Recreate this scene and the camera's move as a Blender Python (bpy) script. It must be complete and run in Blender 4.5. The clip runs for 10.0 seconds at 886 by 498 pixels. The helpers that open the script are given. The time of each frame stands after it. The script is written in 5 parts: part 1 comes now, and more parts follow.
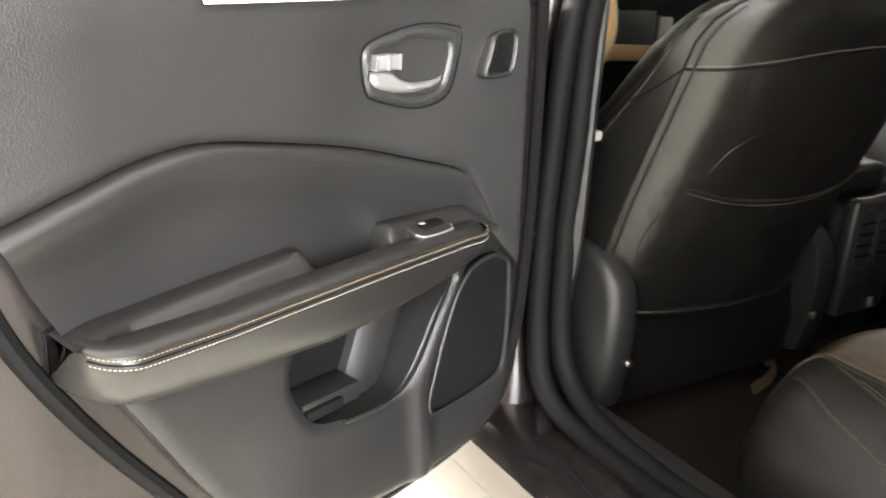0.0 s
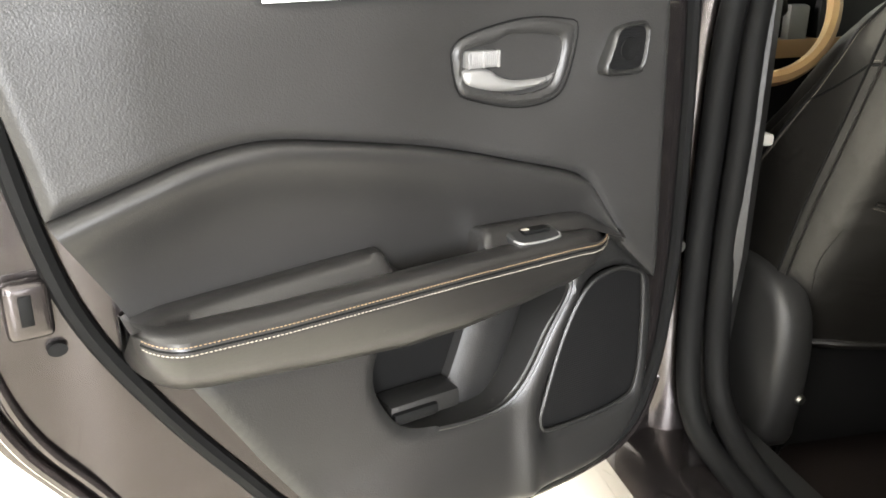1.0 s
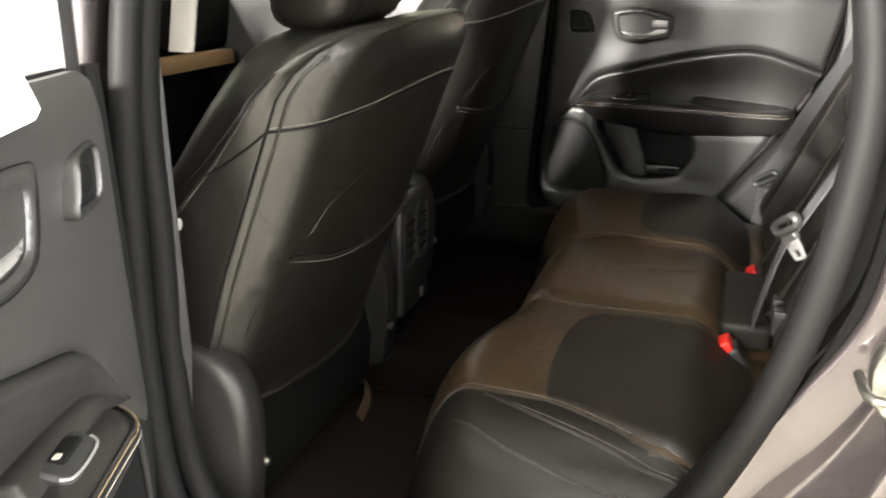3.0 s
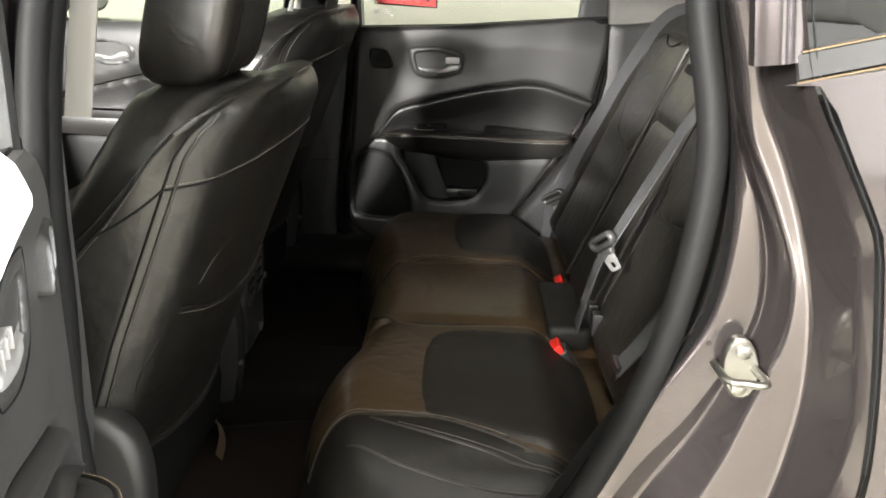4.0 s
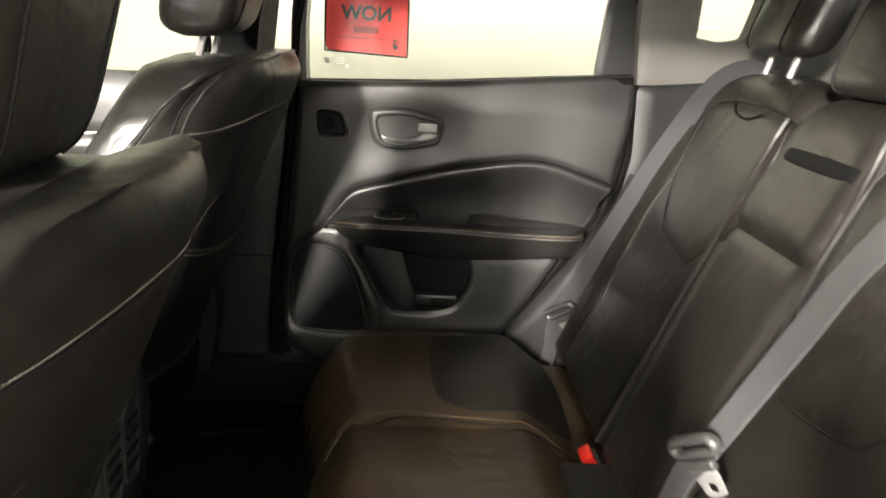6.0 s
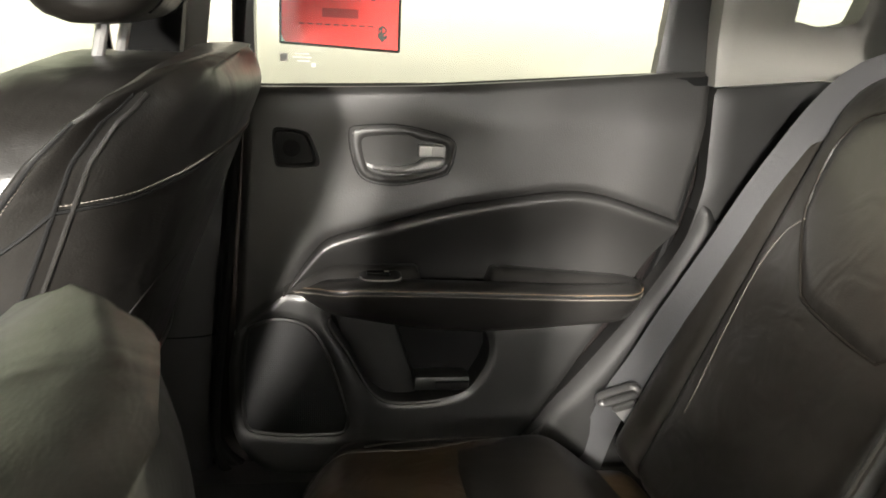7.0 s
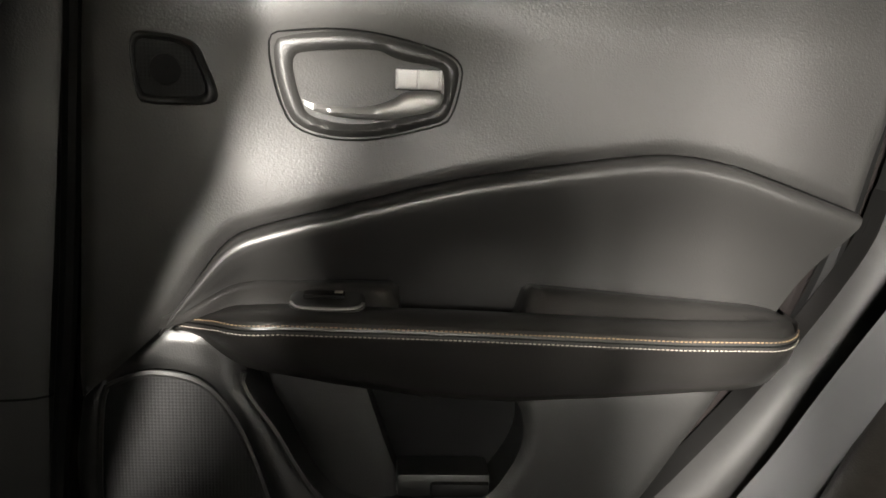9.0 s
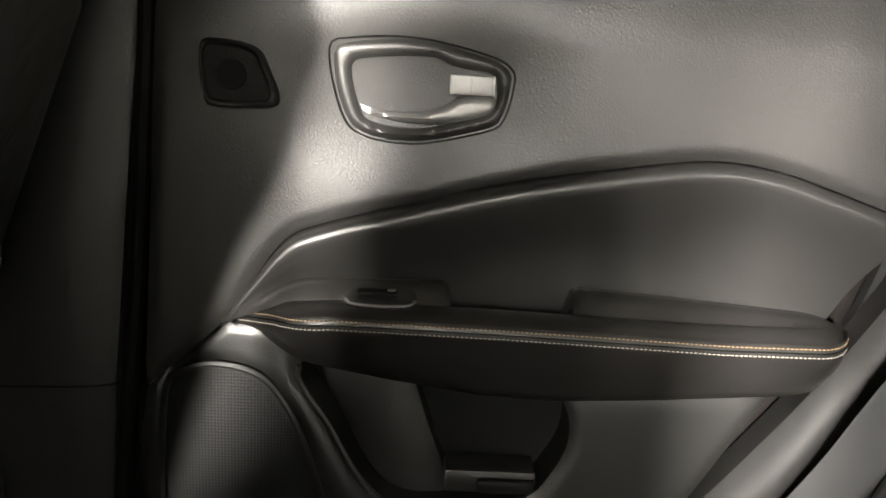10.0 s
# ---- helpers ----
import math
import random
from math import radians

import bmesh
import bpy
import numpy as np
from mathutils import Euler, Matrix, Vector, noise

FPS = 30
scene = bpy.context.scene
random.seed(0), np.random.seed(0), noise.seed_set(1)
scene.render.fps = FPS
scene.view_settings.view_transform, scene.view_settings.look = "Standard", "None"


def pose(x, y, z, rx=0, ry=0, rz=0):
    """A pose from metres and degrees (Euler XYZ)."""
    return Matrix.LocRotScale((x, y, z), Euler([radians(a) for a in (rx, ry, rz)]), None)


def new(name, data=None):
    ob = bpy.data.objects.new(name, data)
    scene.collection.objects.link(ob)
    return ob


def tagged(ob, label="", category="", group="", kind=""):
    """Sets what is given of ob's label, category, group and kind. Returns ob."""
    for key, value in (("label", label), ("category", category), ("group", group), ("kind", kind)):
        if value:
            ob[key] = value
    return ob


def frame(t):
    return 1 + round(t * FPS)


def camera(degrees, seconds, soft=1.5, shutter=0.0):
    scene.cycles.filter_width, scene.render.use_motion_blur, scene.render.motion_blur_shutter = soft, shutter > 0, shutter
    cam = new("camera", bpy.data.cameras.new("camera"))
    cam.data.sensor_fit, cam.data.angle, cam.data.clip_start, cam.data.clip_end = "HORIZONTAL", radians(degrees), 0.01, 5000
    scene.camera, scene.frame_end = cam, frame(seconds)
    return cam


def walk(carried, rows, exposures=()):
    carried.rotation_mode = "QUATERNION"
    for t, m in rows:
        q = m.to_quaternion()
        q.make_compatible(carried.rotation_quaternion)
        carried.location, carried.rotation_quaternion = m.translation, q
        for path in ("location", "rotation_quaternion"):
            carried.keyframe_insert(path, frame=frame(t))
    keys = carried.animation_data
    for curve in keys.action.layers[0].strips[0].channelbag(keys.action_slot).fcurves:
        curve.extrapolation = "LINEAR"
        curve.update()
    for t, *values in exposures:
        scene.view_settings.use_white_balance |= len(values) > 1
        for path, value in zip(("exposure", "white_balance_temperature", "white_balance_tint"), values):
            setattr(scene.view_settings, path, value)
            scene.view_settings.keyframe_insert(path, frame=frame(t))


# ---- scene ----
cam = camera(55.76, 10.0, soft=1.7, shutter=0.25)
# seconds, x, y, z, yaw, pitch, roll
ROWS = [
    (0, -1.5313, 0.5093, 1.1855, -31.936, -19.098, 3.091),
    (0.5, -1.3973, 0.4922, 1.1874, -18.584, -19.739, 1.351),
    (1, -1.3650, 0.4864, 1.1849, -13.662, -19.814, 0.354),
    (1.5, -1.3830, 0.5126, 1.1894, -17.263, -20.275, -0.225),
    (2, -1.4550, 0.6231, 1.1902, -33.473, -20.053, -1.442),
    (2.5, -1.5363, 0.7491, 1.2205, -56.593, -19.481, -1.662),
    (3, -1.5000, 0.8290, 1.2670, -71.580, -20.000, 0.220),
    (3.2, -1.5000, 0.8600, 1.2860, -76.370, -19.825, 0.970),
    (4.3, -1.6442, 0.9946, 1.3314, -91.342, -18.313, 1.712),
    (4.5, -1.6414, 0.9944, 1.3349, -91.829, -18.149, 1.697),
    (5, -1.5322, 1.0108, 1.3317, -92.655, -17.469, 2.419),
    (5.5, -1.2788, 0.9914, 1.3209, -92.657, -16.456, 2.877),
    (6, -1.0089, 1.0242, 1.2865, -92.497, -14.942, 3.420),
    (6.2, -0.8975, 1.0563, 1.2858, -92.911, -14.561, 3.043),
    (7.3, -0.3696, 1.1837, 1.2623, -101.095, -15.993, 3.659),
    (7.5, -0.2941, 1.1688, 1.2524, -100.640, -16.447, 4.090),
    (8, -0.1216, 1.0892, 1.1669, -97.995, -14.657, 3.823),
    (8.5, -0.0334, 1.0307, 1.1220, -95.311, -12.963, 2.882),
    (9, -0.0030, 1.0247, 1.1086, -94.556, -13.324, 2.583),
    (9.5, -0.0072, 1.0279, 1.1028, -93.148, -12.967, 2.473),
    (10, -0.0230, 1.0253, 1.1104, -90.949, -13.189, 2.808),
]
walk(cam, [(t, pose(x, y, z, 90 + pitch, 0, yaw) @ pose(0, 0, 0, 0, 0, roll)) for t, x, y, z, yaw, pitch, roll in ROWS],
     [(0, 0.18, 6500, 10), (1.0, 0.0, 6500, 10), (2.0, 0.15, 6550, 10), (2.5, 0.3, 6600, 10), (3.0, 0.35, 6600, 10), (4.4, -0.12, 6400, 9), (5.2, 0.05, 6450, 9), (6.2, 0.28, 6900, 10), (7.4, 0.42, 6700, 9), (8.1, 0.52, 6750, 9), (9.0, 0.66, 6800, 9), (10.0, 0.7, 6800, 9)])

# ---- light ----
world = bpy.data.worlds.new("world")
scene.world = world
world.use_nodes = True
world.node_tree.nodes["Background"].inputs[0].default_value = (0.9, 0.95, 1.0, 1)
world.node_tree.nodes["Background"].inputs[1].default_value = 0.25
scene.view_settings.exposure = 0.0


def area_lamp(name, x, y, z, sx, sy, watts, rx=0, ry=0, rz=0, colour=(1.0, 0.95, 0.87)):
    data = bpy.data.lights.new(name, "AREA")
    data.shape, data.size, data.size_y, data.energy, data.color = "RECTANGLE", sx, sy, watts, colour
    ob = new(name, data)
    ob.matrix_world = pose(x, y, z, rx, ry, rz)
    return ob


# ceiling panels of the showroom, and unseen side lamps added to light the car
for lx, ly, watts in ((1.6, -1.6, 5), (1.6, 0.9, 5), (1.6, 3.6, 5), (-3.4, 0.9, 9), (-3.4, 3.6, 12)):
    area_lamp("ceiling_lamp", lx, ly, 3.28, 1.2, 0.6, watts)
area_lamp("ceiling_lamp", -2.4, -2.2, 3.28, 1.2, 0.6, 170)
# added side lamps, out of view, tuned for shadows and sheen on doors and seats
area_lamp("added_side_light", -5.2, 2.90, 2.62, 1.0, 0.25, 3000, 0, -90, 0, (1.0, 0.965, 0.92))
area_lamp("added_side_light", -5.2, 1.60, 2.15, 0.7, 0.6, 235, 0, -90, 0, (1.0, 0.965, 0.92))
area_lamp("added_side_light", -5.2, -2.2, 1.65, 3.1, 3.0, 270, 0, -90, 0, (1.0, 0.965, 0.92))
area_lamp("added_side_light", 0.0, 7.2, 1.65, 8.0, 2.7, 120, -90, 0, 0, (1.0, 0.965, 0.92))
area_lamp("added_side_light", -1.9, -5.2, 1.65, 2.4, 2.9, 1150, 90, 0, 0, (0.96, 0.975, 1.0))

# ---- materials ----


def material(name, base, rough=0.5, metal=0.0, grain=0.0, grain_scale=600.0, stain=0.12, stain_scale=6.0, coat=0.0,
             spec=0.5, kind="noise", rough_var=0.035, sheen=0.0, second=None, wrinkle=0.0):
    """Principled surface with fine relief and broad variation of colour and gloss, in object metres."""
    m = bpy.data.materials.new(name)
    m.use_nodes = True
    t = m.node_tree
    b = t.nodes["Principled BSDF"]
    b.inputs["Roughness"].default_value = rough
    b.inputs["Metallic"].default_value = metal
    b.inputs["Specular IOR Level"].default_value = spec
    b.inputs["Coat Weight"].default_value = coat
    b.inputs["Coat Roughness"].default_value = 0.06
    b.inputs["Sheen Weight"].default_value = sheen
    co = t.nodes.new("ShaderNodeTexCoord")
    broad = t.nodes.new("ShaderNodeTexNoise")
    broad.inputs["Scale"].default_value = stain_scale
    broad.inputs["Detail"].default_value = 3
    t.links.new(co.outputs["Object"], broad.inputs["Vector"])
    mix = t.nodes.new("ShaderNodeMix")
    mix.data_type = "RGBA"
    a = [c * (1 - stain) for c in base]
    c2 = second or [min(1, c * (1 + stain)) for c in base]
    mix.inputs[6].default_value = (*a, 1)
    mix.inputs[7].default_value = (*c2, 1)
    t.links.new(broad.outputs["Fac"], mix.inputs[0])
    t.links.new(mix.outputs[2], b.inputs["Base Color"])
    rr = t.nodes.new("ShaderNodeMapRange")
    rr.inputs[1].default_value, rr.inputs[2].default_value = 0.3, 0.7
    rr.inputs[3].default_value, rr.inputs[4].default_value = max(0.02, rough - rough_var), min(1, rough + rough_var)
    t.links.new(broad.outputs["Fac"], rr.inputs[0])
    t.links.new(rr.outputs[0], b.inputs["Roughness"])
    if grain:
        if kind == "leather":
            fine = t.nodes.new("ShaderNodeTexVoronoi")
            fine.feature = "SMOOTH_F1"
            fine.inputs["Scale"].default_value = grain_scale
            out = fine.outputs["Distance"]
        elif kind == "mesh":
            fine = t.nodes.new("ShaderNodeTexVoronoi")
            fine.inputs["Scale"].default_value = grain_scale
            fine.inputs["Randomness"].default_value = 0.0
            out = fine.outputs["Distance"]
        elif kind == "weave":
            fine = t.nodes.new("ShaderNodeTexWave")
            fine.inputs["Scale"].default_value = grain_scale
            fine.bands_direction = "DIAGONAL"
            out = fine.outputs["Fac"]
        else:
            fine = t.nodes.new("ShaderNodeTexNoise")
            fine.inputs["Scale"].default_value = grain_scale
            fine.inputs["Detail"].default_value = 3
            out = fine.outputs["Fac"]
        t.links.new(co.outputs["Object"], fine.inputs["Vector"])
        bump = t.nodes.new("ShaderNodeBump")
        bump.inputs["Strength"].default_value = min(1.0, grain)
        bump.inputs["Distance"].default_value = 0.0006
        t.links.new(out, bump.inputs["Height"])
        t.links.new(bump.outputs[0], b.inputs["Normal"])
        if wrinkle:
            fold = t.nodes.new("ShaderNodeTexNoise")
            fold.inputs["Scale"].default_value = 16
            fold.inputs["Detail"].default_value = 2
            fold.inputs["Distortion"].default_value = 0.8
            t.links.new(co.outputs["Object"], fold.inputs["Vector"])
            crease = t.nodes.new("ShaderNodeBump")
            crease.inputs["Strength"].default_value = wrinkle
            crease.inputs["Distance"].default_value = 0.006
            t.links.new(fold.outputs["Fac"], crease.inputs["Height"])
            t.links.new(crease.outputs[0], bump.inputs["Normal"])
    return m


SOFT = material("soft_touch_panel", (0.023, 0.0224, 0.0216), 0.40, grain=0.34, grain_scale=640, kind="leather", stain=0.15)
INSERT = material("insert_leather", (0.018, 0.0175, 0.0169), 0.34, grain=0.15, grain_scale=900, kind="leather")
ARM = material("armrest_leather", (0.015, 0.0142, 0.0135), 0.31, grain=0.2, grain_scale=900, kind="leather")
LOWER = material("hard_black_plastic", (0.012, 0.0118, 0.0114), 0.39, grain=0.26, grain_scale=700, kind="leather")
DARKP = material("dark_grained_plastic", (0.011, 0.0108, 0.0105), 0.45, grain=0.3, grain_scale=700, kind="leather")
# black for plain dark parts, and for shade painted into recesses and holes
PIT = material("black_plastic_and_recess_shade", (0.005, 0.005, 0.005), 0.6, grain=0.2, grain_scale=800, spec=0.12)
PALM = material("satin_palm_plate", (0.14, 0.132, 0.124), 0.36, grain=0.04, spec=0.6)
GLOSSB = material("satin_black_plastic", (0.02, 0.02, 0.02), 0.3, grain=0.05)
RUBBER = material("black_rubber_seal", (0.0045, 0.0045, 0.0045), 0.65, grain=0.15, grain_scale=300, spec=0.12)
MESHM = material("speaker_mesh", (0.0035, 0.0035, 0.0037), 0.55, grain=1.0, grain_scale=330, kind="mesh", spec=0.25)
CHROME = material("satin_chrome", (0.31, 0.306, 0.30), 0.42, metal=0.6, stain=0.04)
STEEL = material("zinc_steel", (0.20, 0.195, 0.175), 0.38, metal=1.0, stain=0.15, stain_scale=80)
PAINT = material("granite_metallic_paint", (0.058, 0.050, 0.0492), 0.23, metal=0.82, grain=0.08, grain_scale=1500, coat=0.6, stain=0.06)
LEATHER = material("black_leather", (0.0125, 0.0111, 0.0094), 0.34, spec=0.6, wrinkle=0.5, grain=0.25, grain_scale=700, kind="leather", stain=0.16, stain_scale=9)
BROWNL = material("seat_leather", (0.035, 0.0215, 0.0100), 0.38, wrinkle=0.6, grain=0.28, grain_scale=650, kind="leather", stain=0.15, stain_scale=9)
SEATB = material("front_seat_leather", (0.0052, 0.0047, 0.0041), 0.38, spec=0.6, wrinkle=0.5, grain=0.25, grain_scale=700, kind="leather", stain=0.16, stain_scale=9)
BOXING = material("boxing_leather", (0.009, 0.0082, 0.0072), 0.5, grain=0.25, grain_scale=700, kind="leather", spec=0.2, wrinkle=0.4)
PERF = material("perforated_leather", (0.008, 0.0064, 0.0050), 0.5, spec=0.35, grain=0.6, grain_scale=380, kind="mesh")
TAN = material("tan_thread", (0.27, 0.185, 0.105), 0.7)
WHITE_T = material("white_thread", (0.36, 0.33, 0.28), 0.7)
GREY_T = material("grey_thread", (0.20, 0.18, 0.155), 0.7)
BELTB = material("black_webbing", (0.012, 0.011, 0.010), 0.6, grain=0.6, grain_scale=420, kind="weave")
BELT = material("belt_webbing", (0.052, 0.052, 0.0545), 0.6, grain=0.8, grain_scale=420, kind="weave")
BELTTRIM = material("grey_belt_plastic", (0.030, 0.0295, 0.029), 0.40, grain=0.1, stain=0.06)
RED = material("red_button", (0.75, 0.02, 0.012), 0.4, stain=0.05)
TRIM = material("light_pillar_trim", (0.20, 0.193, 0.178), 0.6, grain=0.25, grain_scale=900)
HEAD = material("headliner_fabric", (0.62, 0.60, 0.56), 0.9, grain=0.4, grain_scale=700)
CARPET = material("black_carpet", (0.006, 0.005, 0.0045), 0.95, grain=0.9, grain_scale=500, spec=0.1)
MAT = material("floor_mat_carpet", (0.009, 0.0065, 0.0055), 0.95, grain=0.9, grain_scale=400, spec=0.1)
PAPER = material("white_paper", (0.85, 0.85, 0.84), 0.7, stain=0.02)
SIGN = material("red_card", (0.80, 0.035, 0.03), 0.5, stain=0.06)
INK = material("black_ink", (0.02, 0.02, 0.02), 0.5)
GREYINK = material("grey_ink", (0.35, 0.35, 0.33), 0.6)
WALL = material("cream_wall_paint", (0.20, 0.191, 0.156), 0.7, grain=0.1, grain_scale=60, stain=0.03, stain_scale=1)
# dark grey for the unseen walls, to keep bounced light and reflections low
DARKW = material("dark_unseen_wall", (0.10, 0.10, 0.095), 0.5, grain=0.1, grain_scale=60, stain=0.1, stain_scale=1)
TILE = material("cream_floor_tile", (0.36, 0.345, 0.29), 0.3, grain=0.05, grain_scale=40, stain=0.06, stain_scale=2)
GROUT = material("floor_grout", (0.45, 0.43, 0.37), 0.8)
CEIL = material("white_ceiling", (0.8, 0.8, 0.78), 0.8, stain=0.02)
TANW = material("tan_leather_rim", (0.36, 0.22, 0.1), 0.4, grain=0.2, kind="leather")


def glass(name, tint=(0.93, 0.96, 0.94)):
    m = bpy.data.materials.new(name)
    m.use_nodes = True
    t = m.node_tree
    t.nodes.clear()
    out, mix = t.nodes.new("ShaderNodeOutputMaterial"), t.nodes.new("ShaderNodeMixShader")
    tr, gl, fr = t.nodes.new("ShaderNodeBsdfTransparent"), t.nodes.new("ShaderNodeBsdfGlossy"), t.nodes.new("ShaderNodeFresnel")
    tr.inputs[0].default_value = (*tint, 1)
    gl.inputs["Roughness"].default_value = 0.02
    fr.inputs[0].default_value = 1.45
    t.links.new(fr.outputs[0], mix.inputs[0])
    t.links.new(tr.outputs[0], mix.inputs[1])
    t.links.new(gl.outputs[0], mix.inputs[2])
    t.links.new(mix.outputs[0], out.inputs[0])
    return m


GLASS = glass("clear_car_glass", (0.85, 0.90, 0.86))
REARG = glass("tinted_rear_glass", (0.26, 0.27, 0.26))
PRIVACY = glass("privacy_glass", (0.08, 0.085, 0.08))

# ---- mesh helpers ----


def part(name, bm, mat, parent=None, label="", sharp=0.7, m=None):
    """Links a bmesh as one mesh object, under a thing or a part."""
    bmesh.ops.recalc_face_normals(bm, faces=bm.faces)
    for f in bm.faces:
        f.smooth = True
    for e in bm.edges:
        if len(e.link_faces) == 2 and e.calc_face_angle(0) > sharp:
            e.smooth = False
    me = bpy.data.meshes.new(name)
    bm.to_mesh(me)
    bm.free()
    me.materials.append(mat)
    ob = new(name, me)
    if parent is not None:
        ob.parent = parent
    if m is not None:
        ob.matrix_basis = m
    if label:
        ob["label"] = label
    return ob


def thing(name, label, category, group="", kind="", m=None):
    ob = new(name)
    ob.empty_display_size = 0.05
    if m is not None:
        ob.matrix_world = m
    return tagged(ob, label, category, group, kind)


def curve(pts, n=60, closed=False):
    """Evenly spaced points on a Catmull-Rom curve through pts."""
    p = np.array(pts, float)
    k = len(p)
    segs = k if closed else k - 1
    dense = []
    for i in range(segs):
        if closed:
            a, b, c, d = p[i - 1], p[i], p[(i + 1) % k], p[(i + 2) % k]
        else:
            a, b, c, d = p[max(i - 1, 0)], p[i], p[i + 1], p[min(i + 2, k - 1)]
        for j in range(16):
            u = j / 16
            dense.append(0.5 * ((2 * b) + (c - a) * u + (2 * a - 5 * b + 4 * c - d) * u * u + (3 * b - a - 3 * c + d) * u ** 3))
    dense.append(p[0] if closed else p[-1])
    dense = np.array(dense)
    s = np.concatenate([[0], np.cumsum(np.linalg.norm(np.diff(dense, axis=0), axis=1))])
    w = np.linspace(0, s[-1], n + 1 if closed else n)
    if closed:
        w = w[:-1]
    return np.stack([np.interp(w, s, dense[:, i]) for i in range(p.shape[1])], 1)


def mesh_of(verts, faces):
    bm = bmesh.new()
    vs = [bm.verts.new(v) for v in verts]
    for f in faces:
        if len(set(f)) > 2:
            try:
                bm.faces.new([vs[i] for i in f])
            except ValueError:
                pass
    return bm


def inside(poly, a, b):
    x, y = poly[:, 0], poly[:, 1]
    x2, y2 = np.roll(x, -1), np.roll(y, -1)
    r = np.zeros(a.shape, bool)
    for i in range(len(poly)):
        hit = ((y[i] > b) != (y2[i] > b))
        if hit.any():
            r ^= hit & (a < (x2[i] - x[i]) * (b - y[i]) / (y2[i] - y[i] + 1e-15) + x[i])
    return r


def nearest(polys, a, b):
    """Distance to the closest outline, and the closest point on it."""
    best, pa, pb = np.full(a.shape, 9.0), a.copy(), b.copy()
    for poly in polys:
        q = np.roll(poly, -1, 0)
        for (x, y), (u, v) in zip(poly, q):
            du, dv = u - x, v - y
            s = np.clip(((a - x) * du + (b - y) * dv) / (du * du + dv * dv + 1e-15), 0, 1)
            ca, cb = x + s * du, y + s * dv
            d = np.hypot(a - ca, b - cb)
            k = d < best
            best[k], pa[k], pb[k] = d[k], ca[k], cb[k]
    return best, pa, pb


def field(outline, height, place, step=0.006, holes=(), skirt=0.02, roll=0.006, width=0.012):
    """A sheet over an outline: height(a, b) rounded off at its edge, with a turned-down border. place(a, b, h) gives x, y, z."""
    outline = np.array(outline, float)
    holes = [np.array(h, float) for h in holes]
    lo, hi = outline.min(0) - step, outline.max(0) + step
    na, nb = int((hi[0] - lo[0]) / step) + 2, int((hi[1] - lo[1]) / step) + 2
    ga, gb = lo[0] + step * np.arange(na), lo[1] + step * np.arange(nb)
    ca, cb = np.meshgrid(ga[:-1] + step / 2, gb[:-1] + step / 2, indexing="ij")
    keep = inside(outline, ca, cb)
    for h in holes:
        keep &= ~inside(h, ca, cb)
    count = np.zeros((na, nb), int)
    for i, j in ((0, 0), (0, 1), (1, 0), (1, 1)):
        count[i:i + na - 1, j:j + nb - 1] += keep
    used = count > 0
    va, vb = np.meshgrid(ga, gb, indexing="ij")
    a, b = va[used].copy(), vb[used].copy()
    rim = (count[used] < 4)
    d, pa, pb = nearest([outline, *holes], a, b)
    a[rim], b[rim], d[rim] = pa[rim], pb[rim], 0
    h = height(a, b) - roll * np.maximum(0, 1 - d / width) ** 2
    idx = -np.ones((na, nb), int)
    idx[used] = np.arange(used.sum())
    verts = [place(x, y, z) for x, y, z in zip(a, b, h)]
    faces = [(idx[i, j], idx[i + 1, j], idx[i + 1, j + 1], idx[i, j + 1]) for i, j in zip(*np.nonzero(keep))]
    if skirt:
        edges = {}
        for f in faces:
            for k in range(4):
                e = (f[k], f[(k + 1) % 4])
                key = (min(e), max(e))
                edges[key] = None if key in edges else e
        low = {}
        for e in [e for e in edges.values() if e]:
            for v in e:
                if v not in low:
                    low[v] = len(verts)
                    verts.append(place(a[v], b[v], h[v] - skirt))
            faces.append((e[1], e[0], low[e[0]], low[e[1]]))
    return mesh_of(verts, faces)


def loft(rings, closed=True, caps=True):
    n = len(rings[0])
    verts = [tuple(p) for r in rings for p in r]
    faces = []
    for i in range(len(rings) - 1):
        for j in range(n if closed else n - 1):
            k = (j + 1) % n
            faces.append((i * n + j, i * n + k, (i + 1) * n + k, (i + 1) * n + j))
    if caps and closed:
        faces += [tuple(range(n - 1, -1, -1)), tuple((len(rings) - 1) * n + j for j in range(n))]
    return mesh_of(verts, faces)


def sweep(path, profile, side=(0, 0, 1), closed=False, caps=True):
    """A profile of (across, out) carried along a path; across lies near side."""
    p = np.array(path, float)
    t = np.gradient(p, axis=0)
    if closed:
        t = np.roll(p, -1, 0) - np.roll(p, 1, 0)
    t /= np.linalg.norm(t, axis=1)[:, None]
    rings = []
    for q, d in zip(p, t):
        s = np.array(side, float)
        s = s - d * (s @ d)
        s /= np.linalg.norm(s) + 1e-9
        o = np.cross(d, s)
        rings.append([q + s * u + o * v for u, v in profile])
    if closed:
        rings.append(rings[0])
        return loft(rings, caps=False)
    return loft(rings, caps=caps)


def circle(r, n=10, r2=None):
    return [(r * math.cos(2 * math.pi * i / n), (r2 or r) * math.sin(2 * math.pi * i / n)) for i in range(n)]


def tube(path, r, n=8, closed=False, side=(0, 0, 1), r2=None):
    return sweep(path, circle(r, n, r2), side, closed)


